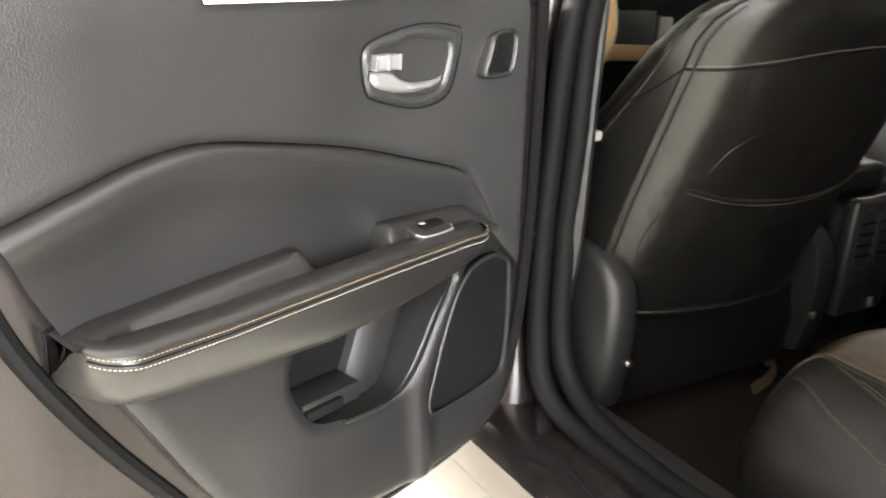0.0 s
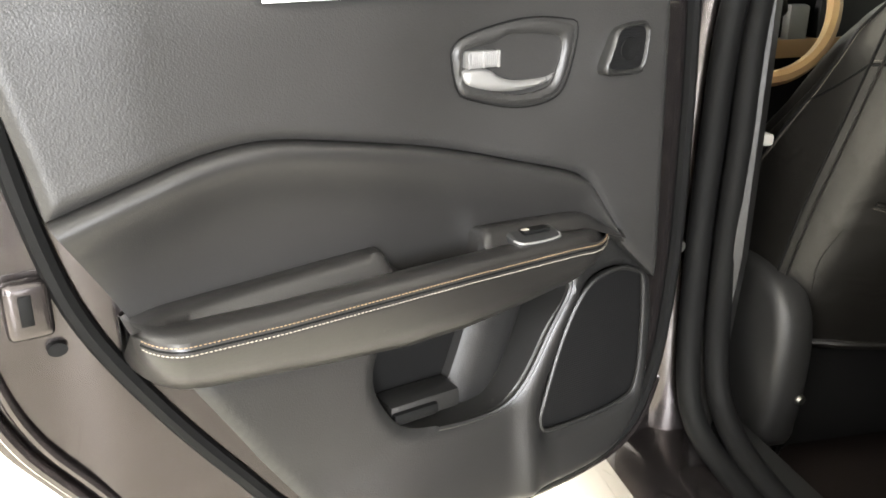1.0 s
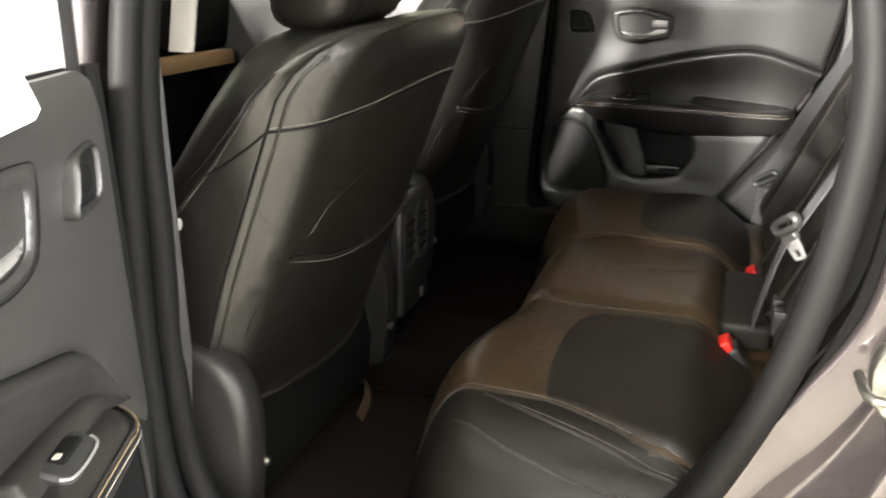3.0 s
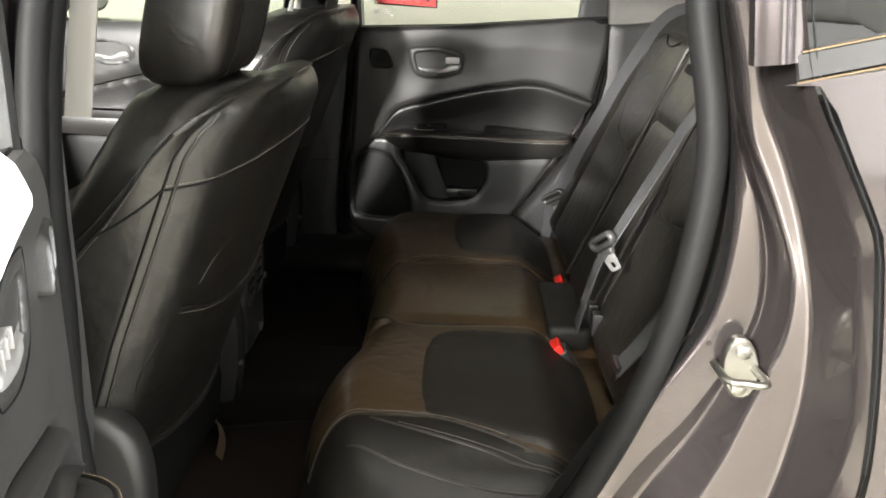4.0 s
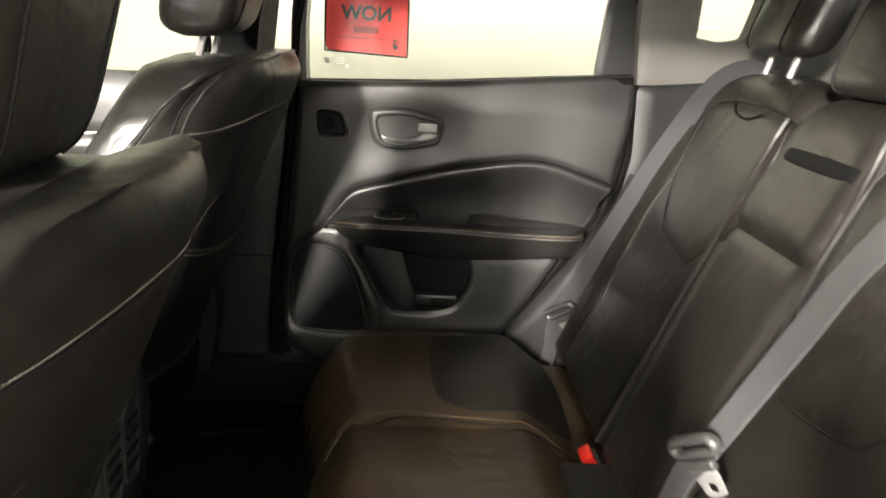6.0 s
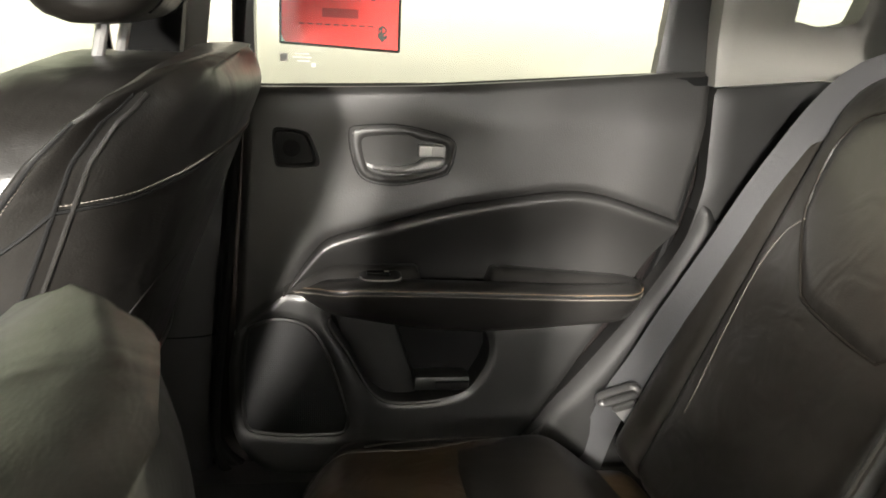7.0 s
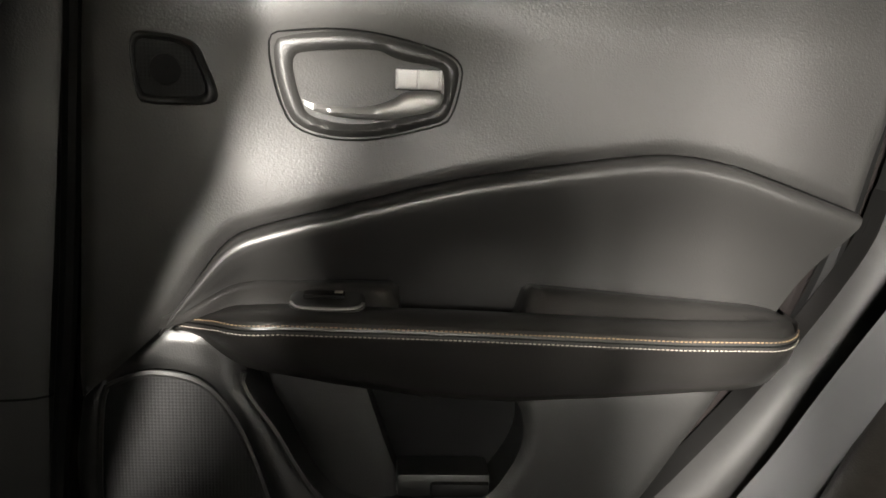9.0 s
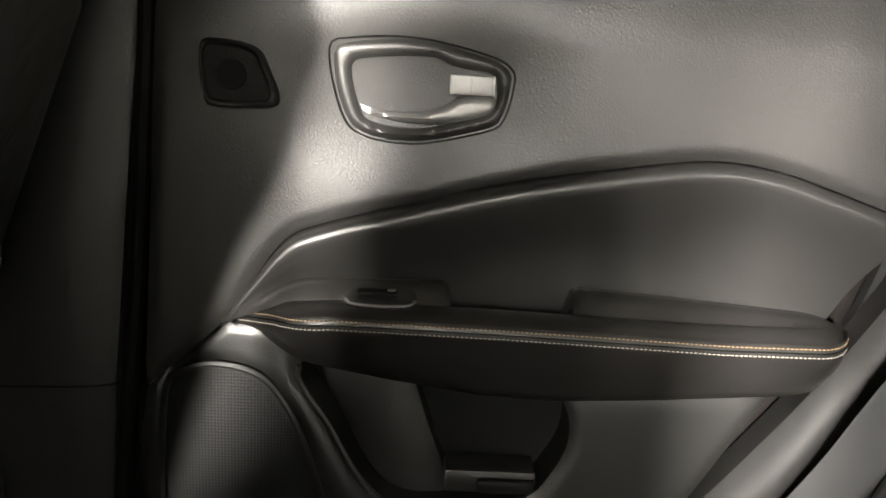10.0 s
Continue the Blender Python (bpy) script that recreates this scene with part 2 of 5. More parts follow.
def rbox(cx, cy, cz, sx, sy, sz, bevel=0.004, seg=2, m=None):
    bm = bmesh.new()
    bmesh.ops.create_cube(bm, size=1)
    bmesh.ops.scale(bm, vec=(sx, sy, sz), verts=bm.verts)
    if bevel:
        bmesh.ops.bevel(bm, geom=bm.edges[:], offset=bevel, segments=seg, profile=0.6, affect="EDGES")
    bmesh.ops.transform(bm, matrix=Matrix.Translation((cx, cy, cz)) @ (m or Matrix()), verts=bm.verts)
    return bm


def stitches(path, length=0.0027, gap=0.0011, r=0.0005, slant=0.0):
    """Single thread stitches along a path."""
    p = np.array(path, float)
    s = np.concatenate([[0], np.cumsum(np.linalg.norm(np.diff(p, axis=0), axis=1))])
    at = lambda w: np.array([np.interp(w, s, p[:, i]) for i in range(3)])
    verts, faces, w = [], [], 0.0
    while w + length < s[-1]:
        a, b = at(w), at(w + length)
        d = (b - a) / np.linalg.norm(b - a)
        u = np.cross(d, (0.3, 0.1, 0.9))
        u /= np.linalg.norm(u)
        v = np.cross(d, u)
        k = len(verts)
        mid = (a + b) / 2
        for q, rr in ((a, 0.35), (a * 0.75 + b * 0.25, 1), (a * 0.25 + b * 0.75, 1), (b, 0.35)):
            for i in range(5):
                g = 2 * math.pi * i / 5
                verts.append(q + r * rr * (u * math.cos(g) + v * math.sin(g)))
        for i in range(3):
            for j in range(5):
                faces.append((k + i * 5 + j, k + i * 5 + (j + 1) % 5, k + (i + 1) * 5 + (j + 1) % 5, k + (i + 1) * 5 + j))
        faces += [tuple(k + j for j in range(4, -1, -1)), tuple(k + 15 + j for j in range(5))]
        w += length + gap
    return mesh_of(verts, faces)


def superring(cx, cy, z, a, b, n=3.0, k=28, tilt=0.0):
    r = []
    for i in range(k):
        g = 2 * math.pi * i / k
        c, d = math.cos(g), math.sin(g)
        x, y = a * math.copysign(abs(c) ** (2 / n), c), b * math.copysign(abs(d) ** (2 / n), d)
        r.append((cx + x, cy + y, z + tilt * y))
    return r


def smoothstep(a, b, x):
    t = np.clip((x - a) / (b - a), 0, 1)
    return t * t * (3 - 2 * t)


# ---- rear doors: one trim, mirrored for the other side ----
GROOVE = [(1.272, 0.808), (1.204, 0.871), (1.171, 0.920), (1.148, 0.949), (1.121, 0.962), (1.057, 0.980), (0.966, 1.004),
          (0.874, 1.021), (0.790, 1.032), (0.732, 1.026), (0.681, 1.011), (0.612, 0.988)]
HINGE = (-0.738, 1.455)
OPEN = pose(HINGE[0] + 0.003, HINGE[1] + 0.009, 0, 0, 0, -70.8) @ pose(-HINGE[0], -HINGE[1], 0)


def rear_door(s, m, label):
    door = thing("rear_door", label, "car door", m=m)
    put = lambda y, z, h: (-s * h, y, z)
    hy = 0.012 if s < 0 else 0.0
    puth = lambda y, z, h: (-s * h, y + hy, z)
    gc = curve(GROOVE, 60)

    # upper soft panel, dished round the handle
    top = curve([(0.583, 1.139), (0.580, 1.190), (0.588, 1.212)], 8).tolist() + curve([(0.60, 1.2125), (0.98, 1.178), (1.240, 1.166)], 30).tolist()
    out = gc.tolist() + curve([(0.604, 1.03), (0.588, 1.10)], 8).tolist() + top + [(1.254, 1.158)] + curve([(1.258, 1.10), (1.266, 0.95), (1.273, 0.83)], 20).tolist()
    dish = lambda y, z: 0.014 * np.exp(-np.abs((y - 1.030 - hy) / 0.105) ** 2.6 - np.abs((z - 1.074) / 0.066) ** 2.6)
    up = lambda y, z: -(0.676 + 0.012 * smoothstep(1.12, 1.21, z) + 0.006 * smoothstep(0.7, 0.58, y) + dish(y, z))
    part("upper_panel", field(out, up, put, 0.0045, skirt=0.03, roll=0.006, width=0.012), SOFT, door, "grained soft black upper panel")

    # leather insert under the curved edge
    low = [(0.630, 0.950), (0.655, 0.905), (0.672, 0.880), (0.72, 0.872), (0.9, 0.86), (1.1, 0.866), (1.195, 0.870)]
    out = (gc[8:] + np.array([0, -0.004])).tolist() + low
    base = curve([(1.196, 0.868), (1.1, 0.862), (0.9, 0.858), (0.74, 0.864), (0.674, 0.876)], 90)
    rim = curve(GROOVE[1:], 90)
    prof = [(0.0, 0.692), (0.0005, 0.680), (0.0025, 0.672), (0.006, 0.6682), (0.011, 0.6675), (0.017, 0.669), (0.026, 0.673), (0.04, 0.681), (0.058, 0.690), (0.08, 0.696), (0.11, 0.698), (0.3, 0.698)]
    rows = []
    for (y, z), (yb, zb) in zip(rim, base):
        full = math.hypot(y - yb, z - zb) + 1e-6
        k = min(1.0, full / 0.10)
        rows.append([(s * x, y + (yb - y) * min(1, d * k / full), z - 0.001 + (zb - z) * min(1, d * k / full)) for d, x in prof])
    part("insert", loft(rows, closed=False), INSERT, door, "smooth black leather insert", sharp=1.2)

    # armrest
    ys = np.concatenate([np.linspace(1.203, 0.702, 80), np.linspace(0.699, 0.658, 18)])
    zb_t = np.array([(0.655, 0.850), (0.721, 0.838), (0.837, 0.829), (0.913, 0.825), (0.979, 0.828), (1.054, 0.838), (1.135, 0.852), (1.179, 0.866), (1.21, 0.880)])
    nearer = lambda q: np.stack([1.025 + (q[:, 0] - 1.025) * 1.03, 1.11 - (1.11 - q[:, 1]) * 1.03], 1)
    zb_t = nearer(zb_t)
    st_t = np.array([(0.66, 0.882), (0.781, 0.881), (0.965, 0.886), (1.10, 0.888), (1.15, 0.885), (1.18, 0.878), (1.21, 0.872)])
    st_t = nearer(st_t)
    rings, tan, white = [], [], []
    for y in ys:
        f1 = float(smoothstep(1.110, 1.217, y))
        f2 = 1 - math.sqrt(1 - min(1.0, max(0.0, (0.698 - y) / 0.040)) ** 2)
        xi = 0.630 + 0.064 * f1 ** 1.3 + 0.050 * f2
        zb, st = np.interp(y, zb_t[:, 0], zb_t[:, 1]) + 0.012 * f2, np.interp(y, st_t[:, 0], st_t[:, 1]) + 0.006 + 0.006 * f2
        rail = st + 0.0135 - 0.0115 * f1 - 0.0085 * f2
        pod, pad = float(smoothstep(1.000, 1.008, y)), float(smoothstep(0.915, 0.895, y))
        cup = 1 - pod - pad
        back = pod * 0.914 + pad * (0.897 + 0.073 * (y - 0.67)) + cup * 0.862 - 0.034 * f1 ** 1.5 - 0.01 * f2
        deep = cup * 0.862 + (1 - cup) * back
        prof = [(0.712, back), (0.690, back), (0.679, deep + 0.001), (0.672, (deep * 1.2 + rail * 0.8) / 2), (0.666, rail - 0.001), (max(xi + 0.030, 0.656), rail + 0.0008), (xi + 0.022, rail),
                (xi + 0.0155, rail - 0.0016), (xi + 0.0105, rail - 0.0042), (xi + 0.0068, rail - 0.0074), (xi + 0.0035, rail * 0.4 + (st + 0.004) * 0.6), (xi + 0.0012, st + 0.0045), (xi + 0.0003, st + 0.002), (xi, st - 0.002), (xi + 0.002, st - 0.007), (xi + 0.009, (st + zb) / 2),
                (xi + 0.020, zb + 0.012), (xi + 0.027, zb + 0.003), (xi + 0.038, zb), (0.712, zb)]
        rings.append([(s * min(x, 0.712), y, z) for x, z in prof])
        if y > 0.6605:
            tan.append((s * (xi + 0.0008), y, st + 0.0050))
            white.append((s * (xi - 0.0002), y, st - 0.0022))
    arm = part("armrest", loft(rings), ARM, door, "padded black leather armrest", sharp=0.9)
    part("stitching", stitches(tan), TAN, arm, "tan thread")
    part("stitching", stitches(white, r=0.00048), WHITE_T, arm, "white thread")
    part("seam", tube([(x + s * 0.0006, y, z) for (x, y, z), (a, b, c) in zip(np.array(tan) * 0.5 + np.array(white) * 0.5, tan)], 0.0012, 6), PIT, arm)

    # window switch on the pod
    plate = curve([(1.094, 0.652), (1.088, 0.684), (1.042, 0.684), (1.036, 0.652), (1.064, 0.648)], 40, True)
    sw = part("switch_plate", field(plate, lambda a, b: 0.903 + 0.30 * (b - 0.652), lambda a, b, h: (s * b, a, h), 0.003, skirt=0.01, roll=0.002, width=0.004), GLOSSB, door)
    part("switch", rbox(s * 0.667, 1.068, 0.9080, 0.014, 0.034, 0.004, 0.0015), PIT, sw)
    part("icon", rbox(s * 0.667, 1.056, 0.9104, 0.005, 0.007, 0.001, 0), WHITE_T, sw)
    part("chrome_edge", tube(curve([(s * 0.658, 1.0945, 0.9040), (s * 0.6505, 1.088, 0.9020), (s * 0.6485, 1.064, 0.9015), (s * 0.6505, 1.042, 0.9020), (s * 0.658, 1.0355, 0.9040)], 24), 0.0013, 6), CHROME, sw)

    # lower panel with its pocket and loudspeaker
    pocket = curve([(1.137, 0.832), (1.108, 0.774), (1.068, 0.708), (1.023, 0.690), (0.934, 0.700), (0.900, 0.735), (0.888, 0.775), (0.903, 0.812), (0.95, 0.838), (1.05, 0.845)], 70, True)
    grille = curve([(1.258, 0.800), (1.240, 0.822), (1.208, 0.829), (1.168, 0.816), (1.138, 0.770), (1.112, 0.690), (1.106, 0.656), (1.125, 0.640), (1.235, 0.645), (1.262, 0.675)], 70, True)
    out = [(1.276, 0.802), (1.24, 0.838), (1.206, 0.868), (1.13, 0.862), (1.05, 0.852), (0.91, 0.845), (0.72, 0.856), (0.672, 0.880)] + \
        curve([(0.700, 0.830), (0.739, 0.766), (0.777, 0.703), (0.83, 0.632), (0.90, 0.590), (1.0, 0.570), (1.103, 0.566), (1.20, 0.574), (1.25, 0.602), (1.280, 0.655), (1.284, 0.75)], 60).tolist()
    ridge = lambda y, z: 0.008 * np.exp(-((y - np.interp(z, [0.69, 0.83], [1.088, 1.152])) / 0.018) ** 2)
    lo = lambda y, z: -(0.688 - ridge(y, z) - 0.012 * smoothstep(0.70, 0.58, z) + 0.004 * smoothstep(0.80, 0.84, z))
    panel = part("lower_panel", field(out, lo, put, 0.006, [pocket, grille], skirt=0.055, roll=0.005, width=0.010), LOWER, door, "hard black plastic lower panel")
    # liner blacker than the panel, so the pocket's shade is in its colour
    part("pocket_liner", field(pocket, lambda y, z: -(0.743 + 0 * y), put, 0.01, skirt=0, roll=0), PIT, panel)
    part("pocket_ledge", rbox(s * 0.722, 0.958, 0.714, 0.04, 0.088, 0.024, 0.006), LOWER, panel)
    # solid black block in place of the shade inside the ledge cutout
    part("cutout_shade_block", rbox(s * 0.702, 0.943, 0.712, 0.012, 0.055, 0.014, 0.004), PIT, panel)
    part("bottle_divider", loft([[(s * (0.742 - d), y + w, z) for d, w in ((0, -0.046), (0.010, -0.042), (0.016, -0.030), (0.018, -0.008), (0.017, 0.012), (0.012, 0.030), (0, 0.046))] for y, z in ((1.090, 0.845), (1.075, 0.80), (1.058, 0.75), (1.035, 0.69))], closed=False), DARKP, panel, "rounded bottle holder wall")
    part("speaker_grille", field(grille, lambda y, z: -(0.692 - 0.004 * np.cos((y - 1.19) * 12) * np.cos((z - 0.73) * 9)), put, 0.008, skirt=0.004, roll=0), MESHM, door, "perforated black loudspeaker grille")
    part("grille_rim", tube([(s * 0.6855, y, z) for y, z in grille], 0.003, 6, True, side=(1, 0, 0)), LOWER, door)
    part("pocket_rim", tube([(s * (0.687 - 0.006 * math.exp(-((y - 1.10) / 0.05) ** 2)), y, z) for y, z in pocket[:28]], 0.003, 6, side=(1, 0, 0)), LOWER, door)

    # inner handle
    oval = curve([(1.112, 1.108), (1.094, 1.117), (1.042, 1.119), (0.985, 1.108), (0.966, 1.098), (0.964, 1.085), (0.971, 1.058), (0.985, 1.049), (1.040, 1.037), (1.085, 1.042), (1.103, 1.062)], 70, True)
    hole = curve([(1.096, 1.097), (1.080, 1.104), (1.033, 1.107), (1.012, 1.100), (0.980, 1.095), (0.975, 1.085), (0.977, 1.066), (0.995, 1.058), (1.041, 1.047), (1.080, 1.052), (1.091, 1.068)], 60, True)
    bez = part("handle_bezel", field(oval, lambda y, z: -(0.681 + 0 * y), puth, 0.003, [hole], skirt=0.03, roll=0.004, width=0.006), SOFT, door, "raised black handle surround")
    part("outer_bead", tube([(s * 0.6825, y + hy, z) for y, z in curve([((y - 1.038) * 1.035 + 1.038, (z - 1.078) * 1.05 + 1.078) for y, z in oval], 70, True)], 0.0008, 6, True, side=(1, 0, 0)), PIT, bez)
    # flat black floor, with the cup's shade put into its colour
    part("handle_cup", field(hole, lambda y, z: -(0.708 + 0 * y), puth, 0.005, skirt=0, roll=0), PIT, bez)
    lever = [(1.089, 1.0655), (1.075, 1.0615), (1.041, 1.061), (1.018, 1.067), (1.005, 1.0745), (0.978, 1.0755), (0.9775, 1.062), (1.0, 1.055), (1.036, 1.0515), (1.070, 1.0545), (1.086, 1.0605)]
    part("lever", field(curve(lever, 60, True), lambda y, z: -(0.682 - 0.003 * np.cos((y - 1.03) * 20)), puth, 0.0025, skirt=0.014, roll=0.006, width=0.006), CHROME, bez, "satin chrome lever")
    part("palm_plate", field(curve([(1.091, 1.094), (1.084, 1.099), (1.025, 1.102), (1.019, 1.096), (1.018, 1.075), (1.024, 1.067), (1.082, 1.066)], 40, True), lambda y, z: -(0.699 + 0.6 * (y - 1.055 - hy) ** 2), puth, 0.005, skirt=0.010, roll=0.0015, width=0.004), PALM, bez, "satin grey palm plate")
    knob = part("lock_button", rbox(s * 0.687, 0.996 + hy, 1.085, 0.014, 0.037, 0.016, 0.002), CHROME, bez, "ribbed chrome lock button")
    for q in (0.9785, 0.9965, 1.0135):
        part("divider", rbox(s * 0.6795, q + hy, 1.085, 0.004, 0.0022, 0.016, 0.0008), CHROME, knob)
    for k in range(6):
        for q in (0.9815, 0.9995):
            part("rib", rbox(s * 0.6800, q + hy + 0.0023 * k, 1.085, 0.0016, 0.0009, 0.011, 0), CHROME, knob)

    # tweeter
    tw = curve([(1.219, 1.108), (1.200, 1.113), (1.172, 1.107), (1.162, 1.090), (1.154, 1.066), (1.165, 1.059), (1.205, 1.058), (1.216, 1.066)], 50, True)
    tin = np.array([((y - 1.188) * 0.80 + 1.190, (z - 1.086) * 0.78 + 1.0865) for y, z in tw])
    lift = lambda y: 0.005 * float(smoothstep(1.185, 1.155, y))
    ring = lambda f, x, k: [(s * (x - k * lift(y)), y * (1 - f) + yi * f, z * (1 - f) + zi * f) for (y, z), (yi, zi) in zip(tw, tin)]
    frame_ = part("tweeter_frame", loft([ring(-0.04, 0.684, 0), ring(0.0, 0.676, 1), ring(0.15, 0.6725, 1), ring(0.45, 0.671, 1), ring(0.8, 0.6722, 0.7), ring(1.0, 0.675, 0)], caps=False), LOWER, door, "rounded black tweeter frame", sharp=1.3)
    part("tweeter_mesh", field(tin, lambda y, z: -(0.6745 + 0 * y), put, 0.006, skirt=0, roll=0), MESHM, frame_)
    part("tweeter_cone", loft([[(s * x, 1.193 + r * math.cos(a), 1.085 + r * math.sin(a)) for a in np.linspace(0, 2 * math.pi, 25)[:-1]] for x, r in ((0.6745, 0.0125), (0.6735, 0.012), (0.6745, 0.0))]), PIT, frame_)

    # shell, seal, latch
    shell = curve([(1.345, 1.145), (1.362, 1.0), (1.366, 0.8), (1.343, 0.62), (1.28, 0.538), (1.10, 0.515), (0.90, 0.518), (0.78, 0.548), (0.70, 0.600), (0.635, 0.664), (0.590, 0.728), (0.553, 0.785), (0.530, 0.85), (0.518, 0.95), (0.522, 1.08), (0.535, 1.185)], 110)
    sh = part("shell", field(shell, lambda y, z: -(0.716 + 0.006 * smoothstep(0.66, 0.6, y) + 0 * z), put, 0.012, [np.array([((y - 1.01) * 1.04 + 1.01, (z - 0.77) * 1.04 + 0.77) for y, z in pocket])], skirt=0.10, roll=0.010, width=0.02), PAINT, door, "dark grey metallic door shell")
    part("outer_skin", field(shell, lambda y, z: 0.834 + 0.02 * np.sin((z - 0.5) * 3) + 0 * y, lambda y, z, h: (s * h, y, z), 0.02, skirt=0.012, roll=0.01, width=0.02), PAINT, door)
    for k, r in ((0.965, 0.006), (0.93, 0.005)):
        part("pressed_ridge", tube([(s * 0.7165, (y - 0.98) * k + 0.98, (z - 0.88) * k + 0.88) for y, z in shell[30:100]], r, 8, side=(1, 0, 0)), PAINT, sh)
    seal = curve([(1.325, 1.16), (1.335, 1.0), (1.338, 0.8), (1.315, 0.64), (1.25, 0.562), (1.10, 0.540), (0.93, 0.552), (0.82, 0.615), (0.748, 0.703), (0.681, 0.799), (0.628, 0.895), (0.602, 0.989), (0.585, 1.10), (0.580, 1.19)], 90)
    part("door_seal", tube([(s * 0.712, y, z) for y, z in seal], 0.009, 8, side=(1, 0, 0)), RUBBER, door, "black rubber door seal")
    latch = part("latch", rbox(s * 0.714, 0.592, 0.912, 0.018, 0.036, 0.05, 0.008, 3), PAINT, door, "painted latch housing")
    part("latch_claw", rbox(s * 0.7045, 0.590, 0.914, 0.004, 0.010, 0.026, 0.0015), PIT, latch)
    # black disc on the shell painting the dark of a drain hole
    part("drain_hole_shade", loft([[(s * x, 0.609 + 0.008 * math.cos(a), 0.871 + 0.006 * math.sin(a)) for a in np.linspace(0, 6.1, 14)] for x in (0.722, 0.714)]), PIT, door)
    # window
    path = curve([(1.256, 1.150), (1.258, 1.30), (1.235, 1.43), (1.15, 1.495), (0.90, 1.50), (0.72, 1.475), (0.60, 1.38), (0.568, 1.28), (0.568, 1.18)], 70)
    part("window_frame", sweep([(s * 0.728, y, z) for y, z in path], [(-0.03, -0.015), (0.03, -0.015), (0.034, 0), (0.03, 0.014), (-0.03, 0.014), (-0.034, 0)], side=(1, 0, 0)), GLOSSB, door)
    quarter = [(0.664, 1.196), (0.652, 1.34), (0.63, 1.46), (0.575, 1.36), (0.566, 1.196)]
    part("quarter_trim", field(quarter, lambda y, z: -(0.704 + 0 * y), put, 0.008, skirt=0.02, roll=0.003), LOWER, door, "black plastic corner trim")
    part("sill_strip", sweep([(s * 0.706, y, z) for y, z in ((1.25, 1.158), (0.98, 1.170), (0.70, 1.194), (0.575, 1.202))], [(-0.014, -0.008), (0.012, -0.008), (0.014, 0.002), (0.006, 0.010), (-0.014, 0.004)], side=(1, 0, 0)), RUBBER, door)
    pane = part("window_pane", field([(1.25, 1.16), (1.25, 1.48), (0.66, 1.48), (0.66, 1.16)], lambda y, z: -(0.7225 + 0 * y), put, 0.05, skirt=0.004, roll=0), GLASS, door, "clear side window")
    pane.visible_shadow = False
    return door


rear_door(1, Matrix(), "closed rear door with black trim and tan-stitched armrest")
rear_door(-1, OPEN, "wide open rear door with black trim and tan-stitched armrest")

# white sheet hung inside the open door's window
sheet = thing("paper_sheet", "plain white paper sheet hung inside the open door window", "paper", m=OPEN)
part("page", field([(0.787, 1.143), (1.125, 1.150), (1.125, 1.42), (0.787, 1.42)], lambda y, z: -(0.664 + 0.020 * smoothstep(1.12, 1.21, z) + 0.027 * smoothstep(1.175, 1.215, z) + 0.0008 * np.sin(y * 20)), lambda y, z, h: (h, y, z), 0.012, skirt=0.0012, roll=0), PAPER, sheet)
for k in range(4):
    part("printed_bar", rbox(-0.7005, 0.862 + 0.010 * k, 1.222, 0.0006, 0.005, 0.012, 0), GREYINK, sheet)

# red price card on the far window
card = thing("price_card", "red price card with black border taped outside the window", "sign")
part("card", field([(1.044, 1.219), (1.210, 1.225), (1.212, 1.44), (1.046, 1.44)], lambda y, z: -(0.7295 + 0 * y), lambda y, z, h: (-h, y, z), 0.02, skirt=0.001, roll=0), SIGN, card)
for y0, z0, y1, z1 in ((1.044, 1.219, 1.210, 1.225), (1.210, 1.225, 1.212, 1.44), (1.044, 1.219, 1.046, 1.44)):
    part("border", tube([(0.728, y0, z0), (0.728, y1, z1)], 0.0018, 4, side=(1, 0, 0)), INK, card)


def lettering(text, size, x, y, z, mat, parent):
    c = bpy.data.curves.new("lettering", "FONT")
    c.body, c.size, c.extrude, c.align_x, c.offset = text, size, 0.0004, "CENTER", 0.0011
    ob = new("lettering", c)
    dg = bpy.context.evaluated_depsgraph_get()
    me = bpy.data.meshes.new_from_object(ob.evaluated_get(dg))
    bpy.data.objects.remove(ob)
    me.materials.append(mat)
    ob = new("lettering", me)
    ob.parent = parent
    ob.matrix_basis = pose(x, y, z, 90, 0, 90)
    return ob


lettering("NOW", 0.038, 0.7275, 1.128, 1.288, INK, card)
lettering("$", 0.024, 0.7275, 1.068, 1.236, INK, card)
for k in range(9):
    part("dash", rbox(0.728, 1.085 + 0.012 * k, 1.252, 0.0006, 0.008, 0.0016, 0), INK, card)
part("printed_bar", rbox(0.728, 1.128, 1.268, 0.0006, 0.05, 0.012, 0), material("dark_red_ink", (0.35, 0.02, 0.02), 0.6), card)
mark = thing("glass_mark", "small grey etched mark on the window glass", "marking")
for y, z, w, h in ((1.205, 1.205, 0.010, 0.011), (1.180, 1.211, 0.020, 0.002), (1.180, 1.206, 0.026, 0.002), (1.178, 1.201, 0.018, 0.002), (1.164, 1.196, 0.006, 0.006)):
    part("etching", rbox(0.7205, y, z, 0.0006, w, h, 0), GREYINK, mark)

# ---- car body ----
body = thing("car_body", "dark grey metallic car body round the cabin", "car body")


def loft_lines(lines, n=40):
    """Surface over several long edges of x, y, z, each resampled alike."""
    return loft([curve(l, n) for l in lines], closed=False)


GILT = material("dull_bronze_edge", (0.13, 0.092, 0.052), 0.5, metal=0.7)
# jamb and quarter panel behind the open doorway
def edge_line(x, pts):
    return [(x, y, z) for y, z in pts]


